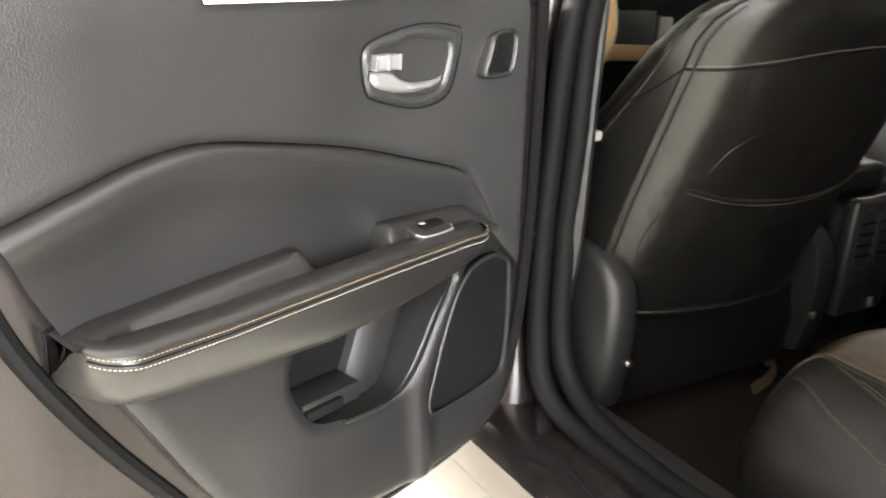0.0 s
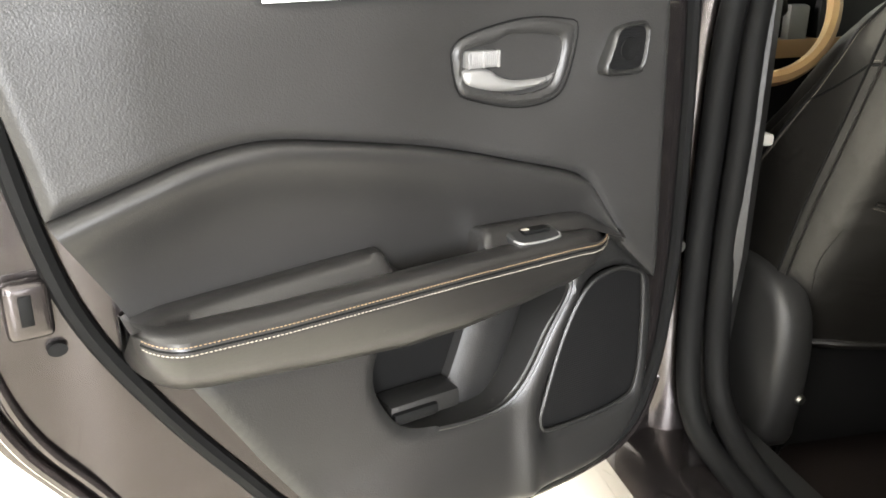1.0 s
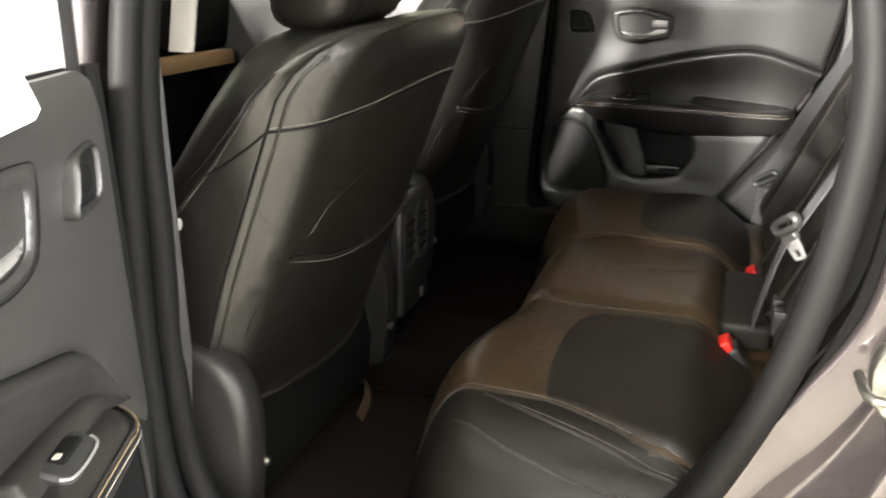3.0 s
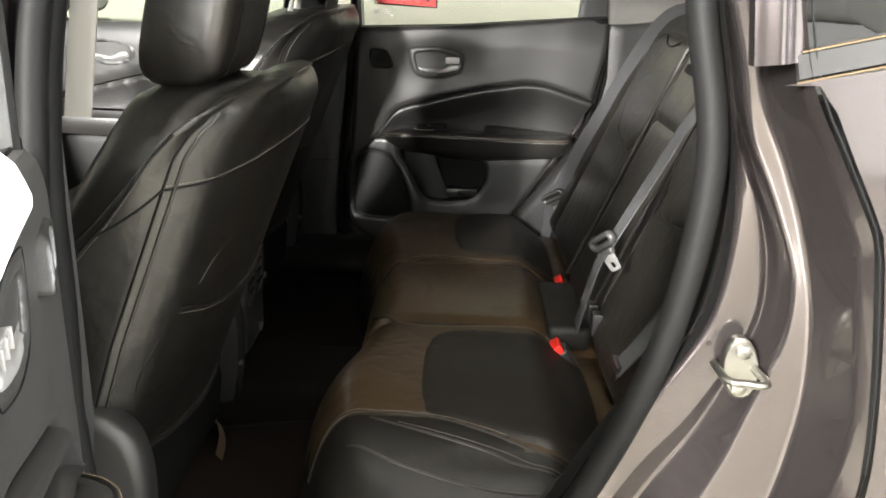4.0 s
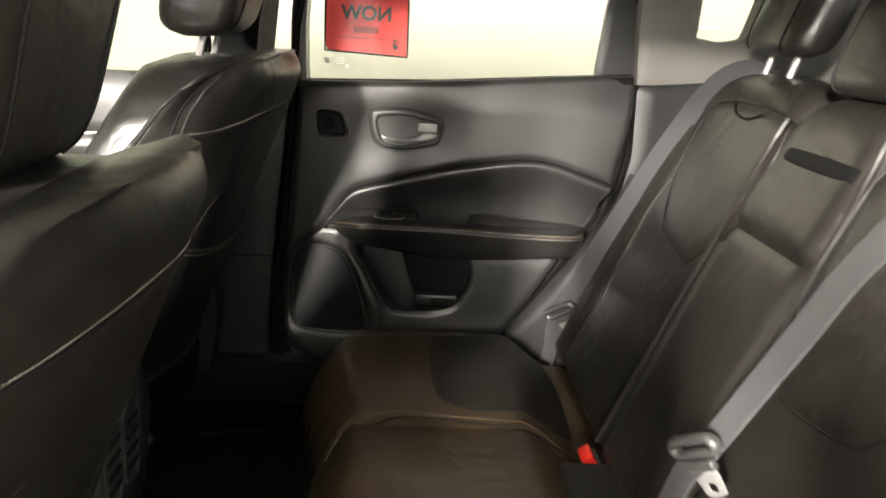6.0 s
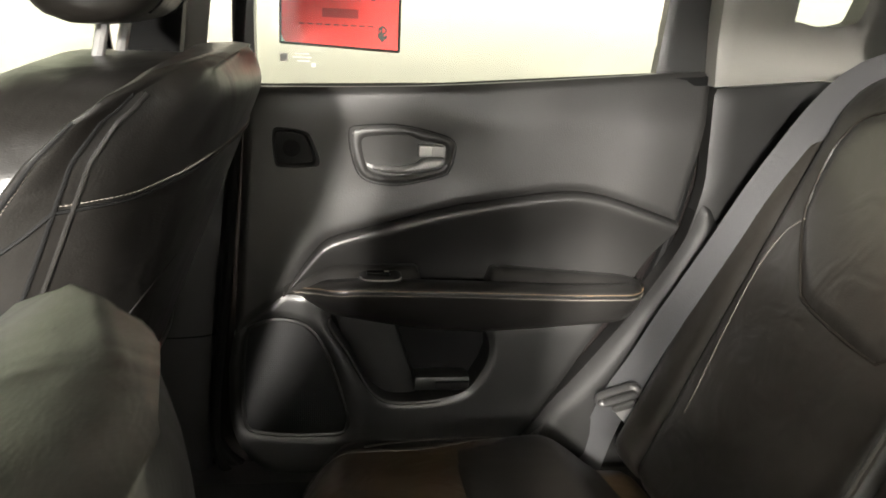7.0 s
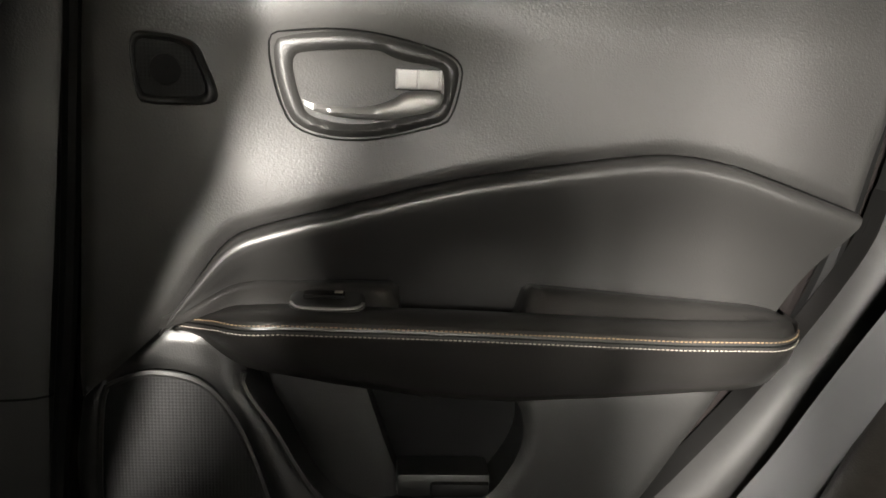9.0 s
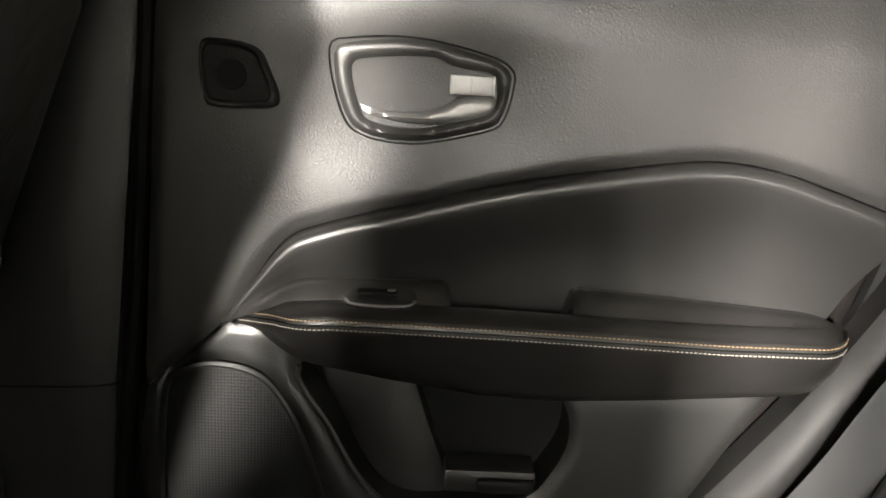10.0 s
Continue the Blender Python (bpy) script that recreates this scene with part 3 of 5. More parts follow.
# long edges of the jamb, from the seal outwards: depth, then (y, z) down the pillar to the sill
JAMB = [
    (-0.772, [(0.775, 1.48), (0.745, 1.40), (0.722, 1.297), (0.702, 1.195), (0.690, 1.142), (0.683, 1.056), (0.695, 0.966), (0.737, 0.886), (0.80, 0.78), (0.87, 0.66), (0.97, 0.56)]),
    (-0.779, [(0.772, 1.48), (0.742, 1.40), (0.720, 1.297), (0.705, 1.218), (0.691, 1.152), (0.668, 1.106), (0.652, 1.035), (0.650, 0.980), (0.670, 0.922), (0.710, 0.851), (0.759, 0.788), (0.83, 0.67), (0.93, 0.55)]),
    (-0.812, [(0.785, 1.48), (0.760, 1.40), (0.738, 1.325), (0.715, 1.250), (0.697, 1.181), (0.670, 1.127), (0.641, 1.061), (0.630, 1.023), (0.630, 0.964), (0.650, 0.897), (0.680, 0.799), (0.73, 0.69), (0.80, 0.58), (0.90, 0.48)]),
    (-0.818, [(0.768, 1.48), (0.744, 1.40), (0.721, 1.325), (0.704, 1.270), (0.687, 1.208), (0.659, 1.149), (0.635, 1.091), (0.612, 1.016), (0.603, 0.927), (0.607, 0.853), (0.623, 0.765), (0.66, 0.66), (0.73, 0.55), (0.80, 0.46)]),
    (-0.885, [(0.762, 1.48), (0.722, 1.38), (0.700, 1.290), (0.679, 1.224), (0.647, 1.166), (0.616, 1.104), (0.608, 1.079), (0.588, 0.961), (0.581, 0.884), (0.587, 0.813), (0.61, 0.70), (0.66, 0.57), (0.72, 0.44)]),
    (-0.899, [(0.755, 1.48), (0.715, 1.38), (0.694, 1.290), (0.676, 1.232), (0.642, 1.173), (0.608, 1.113), (0.599, 1.083), (0.580, 0.968), (0.571, 0.882), (0.572, 0.822), (0.595, 0.70), (0.645, 0.57), (0.70, 0.43)]),
]
C0, C4 = JAMB[0][1], JAMB[5][1]


def rounded(pts, r=0.006):
    """A polyline with its corners turned by small arcs."""
    p = [np.array(q, float) for q in pts]
    out = [p[0]]
    for a, b, c in zip(p, p[1:], p[2:]):
        u, v = a - b, c - b
        ru, rv = min(r, 0.45 * np.linalg.norm(u)), min(r, 0.45 * np.linalg.norm(v))
        e, f = b + u / (np.linalg.norm(u) + 1e-9) * ru, b + v / (np.linalg.norm(v) + 1e-9) * rv
        out += [e * (1 - k) ** 2 + 2 * b * k * (1 - k) + f * k ** 2 for k in (0, 0.2, 0.4, 0.6, 0.8, 1)]
    return out + [p[-1]]


edges = [[(x, y, z) for y, z in curve(pts, 80)] for x, pts in JAMB]
stations = []
for row in zip(*edges):
    inner = (-0.745, row[0][1] + 0.004, row[0][2])
    groove = tuple(a * 0.55 + b * 0.45 for a, b in zip(row[1], row[2]))
    stations.append(rounded([inner, row[0], row[1], (-0.766, groove[1], groove[2]), *row[2:]]))
part("door_jamb", loft(stations, closed=False), PAINT, body, "metallic painted door jamb", sharp=1.2)
part("quarter_panel", loft_lines([edge_line(-0.899, [(y - 0.010, min(z, 1.238)) for y, z in C4[1:]]), edge_line(-0.912, [(0.45, min(z, 1.288)) for y, z in C4[1:]]), edge_line(-0.915, [(0.2, min(z, 1.322)) for y, z in C4[1:]]), edge_line(-0.90, [(-0.9, min(z, 1.36)) for y, z in C4[1:]])], 30), PAINT, body, "dark grey metallic rear quarter panel")
part("panel_gap", tube(curve(edge_line(-0.897, [(y - 0.006, z) for y, z in C4]), 40), 0.0012, 6), PIT, body)
part("quarter_window", field([(0.692, 1.262), (0.722, 1.36), (0.745, 1.44), (-0.5, 1.44), (-0.5, 1.37), (0.0, 1.345), (0.4, 1.31)], lambda y, z: -(-0.868 + 0.05 * smoothstep(1.25, 1.45, z)), lambda y, z, h: (-h, y, z), 0.03, skirt=0.004, roll=0), PRIVACY, body, "dark tinted quarter window")
bm_ = sweep([(-0.893, 0.694, 1.253), (-0.90, 0.6, 1.276), (-0.90, 0.4, 1.312), (-0.90, 0.0, 1.35), (-0.88, -0.5, 1.375)], [(-0.014, -0.004), (-0.010, 0.004), (0.010, 0.004), (0.014, -0.004)], side=(0, 0, 1))
mould = part("belt_moulding", bm_, GLOSSB, body, "black belt moulding with bright edges")
for dz in (-0.013, 0.013):
    part("bright_edge", tube([(-0.897, 0.693, 1.253 + dz), (-0.905, 0.6, 1.276 + dz), (-0.905, 0.4, 1.312 + dz), (-0.905, 0.0, 1.35 + dz), (-0.885, -0.5, 1.375 + dz)], 0.0009, 6), GILT, mould)
CAP = [(0.021 * u, 0.0085 - 0.0055 * u * u + 0.0009 * math.cos(u * 6.0)) for u in np.linspace(-1, 1, 41)]
CAP = CAP + [(u, -0.0075 - w) for u, w in reversed(CAP)]
part("pillar_cap", sweep(curve([(-0.880, 0.748, 1.475), (-0.882, 0.724, 1.36), (-0.884, 0.710, 1.255)], 12), CAP, side=(0, 1, 0)), PAINT, body)
part("seal_carrier", loft([edge_line(x, [(y + d, z) for y, z in curve(C0, 40)]) for x, d in ((-0.700, -0.002), (-0.735, 0.004), (-0.768, 0.002))], closed=False), RUBBER, body)
# striker
plate = part("striker_plate", loft([[(x, 0.668 + 0.020 * math.cos(a) * k + 0.004 * math.sin(a), 0.928 + 0.036 * math.sin(a) * k) for a in np.linspace(0, 6.0, 18)] for x, k in ((-0.796, 1.0), (-0.806, 1.0), (-0.809, 0.9))]), STEEL, body, "zinc striker plate")
part("striker_loop", tube(curve([(-0.806, 0.655, 0.93), (-0.845, 0.653, 0.93), (-0.848, 0.676, 0.932), (-0.846, 0.694, 0.934), (-0.806, 0.697, 0.934)], 20), 0.0045, 8), STEEL, plate)
for dz in (-0.021, 0.021):
    part("bolt", loft([[(x, 0.668 + r * math.cos(a), 0.928 + dz + r * math.sin(a)) for a in np.linspace(0, 5.9, 12)] for x, r in ((-0.806, 0.0085), (-0.812, 0.008), (-0.8135, 0.005))]), STEEL, plate)

# seals of the four-sided door openings
OPENING = [(0.80, 1.46), (0.752, 1.36), (0.738, 1.28), (0.717, 1.14), (0.738, 0.955), (0.798, 0.78), (0.875, 0.645), (0.98, 0.56), (1.12, 0.530), (1.30, 0.530), (1.395, 0.565), (1.432, 0.64), (1.442, 0.80), (1.438, 0.95), (1.425, 1.12), (1.402, 1.30), (1.34, 1.44), (1.22, 1.49), (0.95, 1.50)]
part("opening_seal", tube(curve([(-0.772 + 0.05 * smoothstep(1.1, 1.5, z) - (0.013 if y > 1.36 and z < 1.2 else 0), y - (0.012 if y > 1.38 and z < 1.2 else 0), z) for y, z in OPENING], 130, True), 0.017, 10, True, side=(1, 0, 0), r2=0.016), RUBBER, body, "thick black rubber door seal")
part("seal_lip", tube(curve([(-0.748 + 0.05 * smoothstep(1.1, 1.5, z), y, z) for y, z in [(1.34, 1.45), (1.395, 1.32), (1.416, 1.14), (1.42, 0.95), (1.424, 0.80), (1.412, 0.65), (1.375, 0.58), (1.29, 0.545), (1.12, 0.535), (0.98, 0.56)]], 70), 0.017, 10, side=(1, 0, 0)), RUBBER, body)
OPEN_R = [(0.575, 1.30), (0.572, 1.21), (0.570, 1.05), (0.612, 0.905), (0.705, 0.755), (0.80, 0.645), (0.92, 0.555), (1.10, 0.525), (1.23, 0.535), (1.295, 0.585), (1.305, 0.68), (1.284, 0.90), (1.268, 1.12), (1.256, 1.31), (1.20, 1.44), (1.0, 1.49), (0.75, 1.46), (0.62, 1.40)]
part("opening_seal", tube(curve([(0.696, y, z) for y, z in OPEN_R], 130, True), 0.008, 8, True, side=(1, 0, 0)), RUBBER, body)

# floor, sill, tunnel
part("floor_pan", rbox(0, 1.35, 0.40, 1.44, 2.4, 0.04, 0.01), CARPET, body, "black carpeted cabin floor")
part("tunnel", rbox(0, 1.6, 0.45, 0.22, 1.8, 0.12, 0.03, 4), CARPET, body)
part("sill", sweep([(-0.79, 0.9, 0.47), (-0.79, 1.3, 0.47), (-0.79, 2.4, 0.47)], [(-0.12, -0.14), (0.085, -0.14), (0.105, -0.05), (0.10, 0.02), (0.075, 0.045), (0.03, 0.05), (-0.03, 0.052), (-0.085, 0.045), (-0.10, 0.02), (-0.12, -0.1)], side=(-1, 0, 0)), PAINT, body, "metallic painted door sill")
part("sill_trim", sweep([(-0.71, 0.9, 0.50), (-0.71, 2.3, 0.50)], [(-0.05, -0.08), (0.045, -0.08), (0.05, 0.015), (0.02, 0.032), (-0.03, 0.028), (-0.05, 0.0)], side=(-1, 0, 0)), DARKP, body)
part("sill_trim", sweep([(0.70, 0.9, 0.50), (0.70, 2.3, 0.50)], [(-0.05, -0.08), (0.045, -0.08), (0.05, 0.015), (0.02, 0.032), (-0.03, 0.028), (-0.05, 0.0)], side=(1, 0, 0)), LOWER, body)
part("sill", rbox(0.80, 1.5, 0.44, 0.16, 2.2, 0.14, 0.02), PAINT, body)

# pillars between front and rear doors
for s in (-1, 1):
    y0 = 1.415 if s < 0 else 1.345
    if s > 0:
        low_r = [[(x, y + (0.012 if z < 0.7 else 0.004 if z < 0.83 else 0) - 0.10 * max(0, z - 0.85) * (y < 1.32), z) for x, y in ((0.745, 1.300), (0.712, 1.300), (0.700, 1.304), (0.694, 1.316), (0.690, 1.345), (0.690, 1.42), (0.70, 1.47), (0.745, 1.48))] for z in (0.50, 0.62, 0.80, 1.0, 1.16)]
    else:
        low_r = [[(s * x, y0 + dy + (0.02 if z < 0.7 else 0), z) for x, dy in ((0.76, -0.055 if s > 0 else 0.0), (0.735, -0.06 if s > 0 else -0.012), (0.718, -0.045 if s > 0 else 0.0), (0.710, 0.015), (0.715, 0.06), (0.73, 0.10), (0.76, 0.10))] for z in (0.50, 0.62, 0.80, 1.0, 1.16)]
    part("pillar_trim_lower", loft(low_r), DARKP, body, "black plastic lower pillar trim")
    if s > 0:
        part("trim_joint", tube([(0.7115, 1.3035, 0.800), (0.6997, 1.3080, 0.800), (0.6937, 1.320, 0.7995), (0.6897, 1.349, 0.799), (0.6897, 1.424, 0.797)], 0.0012, 6), PIT, body)
    up_r = [[(s * (x - 0.10 * (z - 1.16)), y0 - 0.012 + dy * k - 0.12 * (z - 1.16), z) for x, dy in ((0.704, -0.014), (0.702, -0.020), (0.697, -0.019), (0.692, -0.008), (0.693, 0.006), (0.70, 0.009), (0.704, 0.009))] for z, k in ((1.155, 1.0), (1.30, 1.0), (1.50, 0.9))]
    part("pillar_core", loft([[(s * (x - 0.10 * (z - 1.16)), y0 + dy - 0.12 * (z - 1.16), z) for x, dy in ((0.76, 0.0), (0.712, 0.004), (0.706, 0.04), (0.712, 0.08), (0.76, 0.08))] for z in (1.14, 1.3, 1.52)]), PIT, body)
    part("pillar_trim_upper", loft(up_r), TRIM, body, "light grey upper pillar trim")
part("hinge_post", sweep(curve([(-0.815, 1.47, 0.50), (-0.815, 1.49, 0.80), (-0.812, 1.475, 1.1), (-0.79, 1.44, 1.45)], 20), [(-0.05, -0.03), (0.045, -0.03), (0.05, 0.0), (0.03, 0.02), (0.0, 0.012), (-0.02, 0.028), (-0.05, 0.03)], side=(-1, 0, 0)), PAINT, body, "metallic painted hinge pillar")
part("check_arm", tube([(-0.822, 1.45, 0.815), (-0.85, 1.43, 0.815), (-0.89, 1.395, 0.815)], 0.009, 8), PIT, body)
part("check_bolt", loft([[(-0.821 + 0.009 * math.cos(a), 1.428 + q, 0.818 + 0.009 * math.sin(a)) for a in np.linspace(0, 5.9, 12)] for q in (0, -0.012)]), STEEL, body)
for z in (0.70, 1.0):
    part("door_hinge", rbox(-0.84, 1.47, z, 0.06, 0.05, 0.07, 0.01), PAINT, body)

# far rear corner: black lower trim, light upper trim with a small window
put_r = lambda y, z, h: (-h, y, z)
part("corner_trim_lower", field([(0.583, 1.190), (0.578, 1.05), (0.60, 0.93), (0.66, 0.82), (0.76, 0.69), (0.85, 0.60), (0.85, 0.5), (0.1, 0.5), (0.1, 1.22), (0.42, 1.207)], lambda y, z: -(0.668 - 0.03 * smoothstep(0.55, 0.2, y)), put_r, 0.02, skirt=0.03, roll=0.006), LOWER, body, "black plastic rear corner trim")
qw = curve([(0.482, 1.30), (0.478, 1.292), (0.440, 1.285), (0.395, 1.292), (0.385, 1.31), (0.37, 1.40), (0.39, 1.42), (0.46, 1.42), (0.48, 1.40)], 50, True)
part("corner_trim_upper", field([(0.586, 1.193), (0.42, 1.210), (0.1, 1.222), (0.1, 1.52), (0.60, 1.52), (0.60, 1.40)], lambda y, z: -(0.664 - 0.03 * smoothstep(0.55, 0.2, y) - 0.16 * np.maximum(0, z - 1.25)), put_r, 0.012, [qw], skirt=0.04, roll=0.006), TRIM, body, "light grey upper corner trim")
part("corner_trim_lower", field([(0.70, 1.19), (0.70, 1.05), (0.73, 0.90), (0.80, 0.76), (0.90, 0.62), (0.92, 0.5), (0.1, 0.5), (0.1, 1.22)], lambda y, z: -(0.690 - 0.03 * smoothstep(0.7, 0.5, y)), lambda y, z, h: (h, y, z), 0.02, skirt=0.01, roll=0.006), LOWER, body)
part("corner_trim_upper", field([(0.722, 1.200), (0.1, 1.225), (0.1, 1.50), (0.810, 1.50), (0.752, 1.38), (0.738, 1.28)], lambda y, z: -(0.702 - 0.03 * smoothstep(0.72, 0.5, y) - 0.16 * np.maximum(0, z - 1.25)), lambda y, z, h: (h, y, z), 0.015, skirt=0.008, roll=0.006), TRIM, body, "light grey upper corner trim")
part("belt_foot_trim", field(curve([(0.580, 1.02), (0.597, 0.965), (0.626, 0.915), (0.680, 0.838), (0.750, 0.735), (0.802, 0.665), (0.82, 0.60), (0.62, 0.58), (0.53, 0.65), (0.52, 0.9), (0.55, 1.0)], 70, True), lambda y, z: -(0.648 + 0.02 * smoothstep(0.66, 0.8, y) + 0.012 * smoothstep(0.8, 1.0, z)), put_r, 0.006, skirt=0.03, roll=0.016, width=0.030), material("grey_plastic", (0.007, 0.0068, 0.0066), 0.5, grain=0.2, spec=0.25), body, "mid grey plastic seat side cover")

# roof, tail and nose close the cabin
part("headliner", rbox(0, 0.80, 1.535, 1.46, 2.7, 0.03, 0.01), HEAD, body, "light grey headliner")
part("roof", rbox(0, 0.80, 1.575, 1.60, 2.7, 0.05, 0.012), PAINT, body)
part("tail_wall", rbox(0, -0.62, 0.85, 1.6, 0.05, 0.9, 0.02), LOWER, body)
part("rear_window", rbox(0, -0.55, 1.42, 1.5, 0.006, 0.30, 0), REARG, body, "tinted rear window")
for s in (-1, 1):
    part("tail_pillar", rbox(s * 0.70, -0.50, 1.30, 0.12, 0.20, 0.55, 0.02), TRIM, body)
    part("luggage_side", rbox(s * 0.72, -0.25, 0.95, 0.06, 0.75, 0.62, 0.02), LOWER, body)
qg = part("quarter_glass", rbox(0.735, 0.15, 1.36, 0.006, 0.75, 0.30, 0), GLASS, body)
qg.visible_shadow = False
part("luggage_floor", rbox(0, -0.1, 0.68, 1.3, 1.0, 0.04, 0.01), CARPET, body)
part("bulkhead", rbox(0, 2.72, 0.7, 1.5, 0.05, 0.7, 0.02), PIT, body)
for s in (-1, 1):
    part("front_pillar", sweep([(s * 0.74, 2.72, 1.02), (s * 0.70, 2.45, 1.30), (s * 0.64, 2.15, 1.54)], circle(0.04, 10), side=(1, 0, 0)), TRIM, body)
    part("kick_panel", rbox(s * 0.73, 2.50, 0.80, 0.06, 0.45, 0.62, 0.02), PIT, body)
ws = part("windscreen", loft([[(x, y, z) for x in (-0.72, 0.72)] for y, z in ((2.74, 1.02), (2.45, 1.29), (2.10, 1.55))], closed=False), GLASS, body, "clear windscreen")
ws.visible_shadow = False

# ---- front door on the far side ----
fd = thing("front_door", "closed far front door with black trim", "car door")
out = [(1.46, 0.98), (1.46, 1.165), (2.30, 1.150), (2.42, 1.10), (2.40, 0.95)] + curve([(2.2, 0.93), (1.98, 0.988), (1.81, 1.027), (1.62, 1.040), (1.46, 0.99)], 40).tolist()
part("upper_panel", field(out, lambda y, z: -(0.690 + 0.008 * smoothstep(1.1, 1.17, z)), put_r, 0.015, skirt=0.03), SOFT, fd)
part("insert", field([(1.46, 0.86), (1.46, 0.985)] + curve([(1.62, 1.036), (1.81, 1.023), (1.98, 0.984), (2.2, 0.926)], 30).tolist() + [(2.3, 0.86)], lambda y, z: -(0.69 + 0.02 * smoothstep(1.02, 0.93, z)), put_r, 0.012, skirt=0.03, roll=0.01), INSERT, fd)
part("armrest", sweep(curve([(0.67, 1.46, 0.885), (0.665, 1.7, 0.89), (0.665, 2.0, 0.892), (0.69, 2.25, 0.90)], 30), [(-0.035, -0.03), (0.04, -0.03), (0.05, -0.005), (0.045, 0.018), (0.02, 0.025), (-0.035, 0.025)], side=(-1, 0, 0)), ARM, fd)
part("lower_panel", field([(1.44, 0.52), (1.44, 0.87), (2.3, 0.87), (2.3, 0.52)], lambda y, z: -(0.70 + 0 * y), put_r, 0.03, skirt=0.04), LOWER, fd)
fo = curve([(1.99, 1.10), (1.95, 1.112), (1.89, 1.105), (1.86, 1.085), (1.87, 1.055), (1.93, 1.042), (1.98, 1.058)], 40, True)
fh = np.array([((y - 1.925) * 0.8 + 1.925, (z - 1.078) * 0.75 + 1.078) for y, z in fo])
fb = part("handle_bezel", field(fo, lambda y, z: -(0.686 + 0 * y), put_r, 0.006, [fh], skirt=0.02, roll=0.003), LOWER, fd)
part("lever", field(curve([(1.975, 1.075), (1.925, 1.068), (1.90, 1.08), (1.88, 1.08), (1.88, 1.064), (1.93, 1.055), (1.97, 1.062)], 30, True), lambda y, z: -(0.685 + 0 * y), put_r, 0.005, skirt=0.01), CHROME, fb)
part("shell", rbox(0.775, 1.93, 0.84, 0.13, 1.0, 0.64, 0.02), PAINT, fd)
fp = part("window_pane", rbox(0.735, 1.93, 1.33, 0.004, 0.96, 0.36, 0), GLASS, fd)
fp.visible_shadow = False
part("window_frame", tube([(0.735, 1.45, 1.15), (0.735, 1.44, 1.40), (0.72, 1.52, 1.50), (0.72, 2.2, 1.48), (0.735, 2.45, 1.2)], 0.022, 8), GLOSSB, fd)
# mirror outside the far front window
mirror = thing("side_mirror", "dark grey door mirror outside the far front window", "car mirror", m=pose(0.93, 2.10, 1.235, 0, 0, -12))
part("housing", loft([[(x, y, z) for x, z, _ in superring(0, 0, 0, a, b, 3.2, 28)] for y, a, b in ((0.07, 0.03, 0.02), (0.055, 0.075, 0.05), (0.02, 0.098, 0.068), (-0.02, 0.104, 0.073), (-0.03, 0.100, 0.069))]), PAINT, mirror)
part("glass", loft([[(x, y, z) for x, z, _ in superring(0, 0, 0, a, b, 3.2, 28)] for y, a, b in ((-0.028, 0.092, 0.061), (-0.033, 0.092, 0.061))]), CHROME, mirror, "mirror glass")
part("stalk", rbox(-0.11, 0.02, -0.045, 0.12, 0.05, 0.035, 0.012, 3), GLOSSB, mirror)
# front door on the near side, plain inside face
nd = thing("front_door", "closed near front door with black trim", "car door")
part("panel", field([(1.48, 0.52), (1.48, 1.165), (2.35, 1.15), (2.35, 0.52)], lambda y, z: -(0.70 + 0.01 * np.sin(z * 9)), lambda y, z, h: (h, y, z), 0.02, skirt=0.04), LOWER, nd)
part("shell", rbox(-0.79, 1.98, 0.84, 0.14, 0.92, 0.64, 0.02), PAINT, nd)
np_ = part("window_pane", rbox(-0.735, 1.95, 1.33, 0.004, 0.9, 0.36, 0), GLASS, nd)
np_.visible_shadow = False
part("window_frame", tube([(-0.735, 1.49, 1.15), (-0.73, 1.47, 1.40), (-0.72, 1.56, 1.50), (-0.72, 2.2, 1.48), (-0.735, 2.45, 1.2)], 0.022, 8), GLOSSB, nd)

# ---- dashboard and wheel ----
dash = thing("dashboard", "dark dashboard with tan trim band", "dashboard")
part("top", sweep([(-0.70, 2.35, 1.0), (0, 2.32, 1.02), (0.70, 2.35, 1.0)], [(-0.22, -0.25), (0.06, -0.25), (0.14, -0.12), (0.12, 0.0), (0.0, 0.09), (-0.2, 0.08), (-0.25, 0)], side=(0, -1, 0)), PIT, dash)
part("trim_band", sweep([(-0.66, 2.215, 0.96), (0, 2.185, 0.98), (0.66, 2.215, 0.96)], [(-0.02, -0.02), (0.02, -0.02), (0.024, 0), (0.02, 0.02), (-0.02, 0.02)], side=(0, -1, 0)), TANW, dash)
part("lower_panel", rbox(0, 2.46, 0.74, 1.38, 0.34, 0.50, 0.04, 3), PIT, dash)
part("screen", rbox(0.02, 2.19, 1.02, 0.22, 0.03, 0.13, 0.006), GLOSSB, dash)
for x in (-0.14, 0.17):
    part("air_vent", rbox(x, 2.19, 1.02, 0.05, 0.03, 0.10, 0.008), CHROME, dash)
wheel = thing("steering_wheel", "tan and black leather steering wheel", "steering wheel", m=pose(-0.40, 1.98, 1.12, 65, 0, 0))
part("rim", tube([(0.185 * math.cos(a), 0.185 * math.sin(a), 0) for a in np.linspace(0, 2 * math.pi, 49)[:-1]], 0.015, 8, True), TANW, wheel)
part("hub", rbox(0, 0, -0.02, 0.16, 0.12, 0.05, 0.02, 3), PIT, wheel)
for a in (0, 180, 270):
    part("spoke", rbox(0, 0, 0, 0.11, 0.03, 0.015, 0.004, 2, pose(0, 0, 0, 0, 0, a) @ pose(0.125, 0, -0.01)), CHROME, wheel)

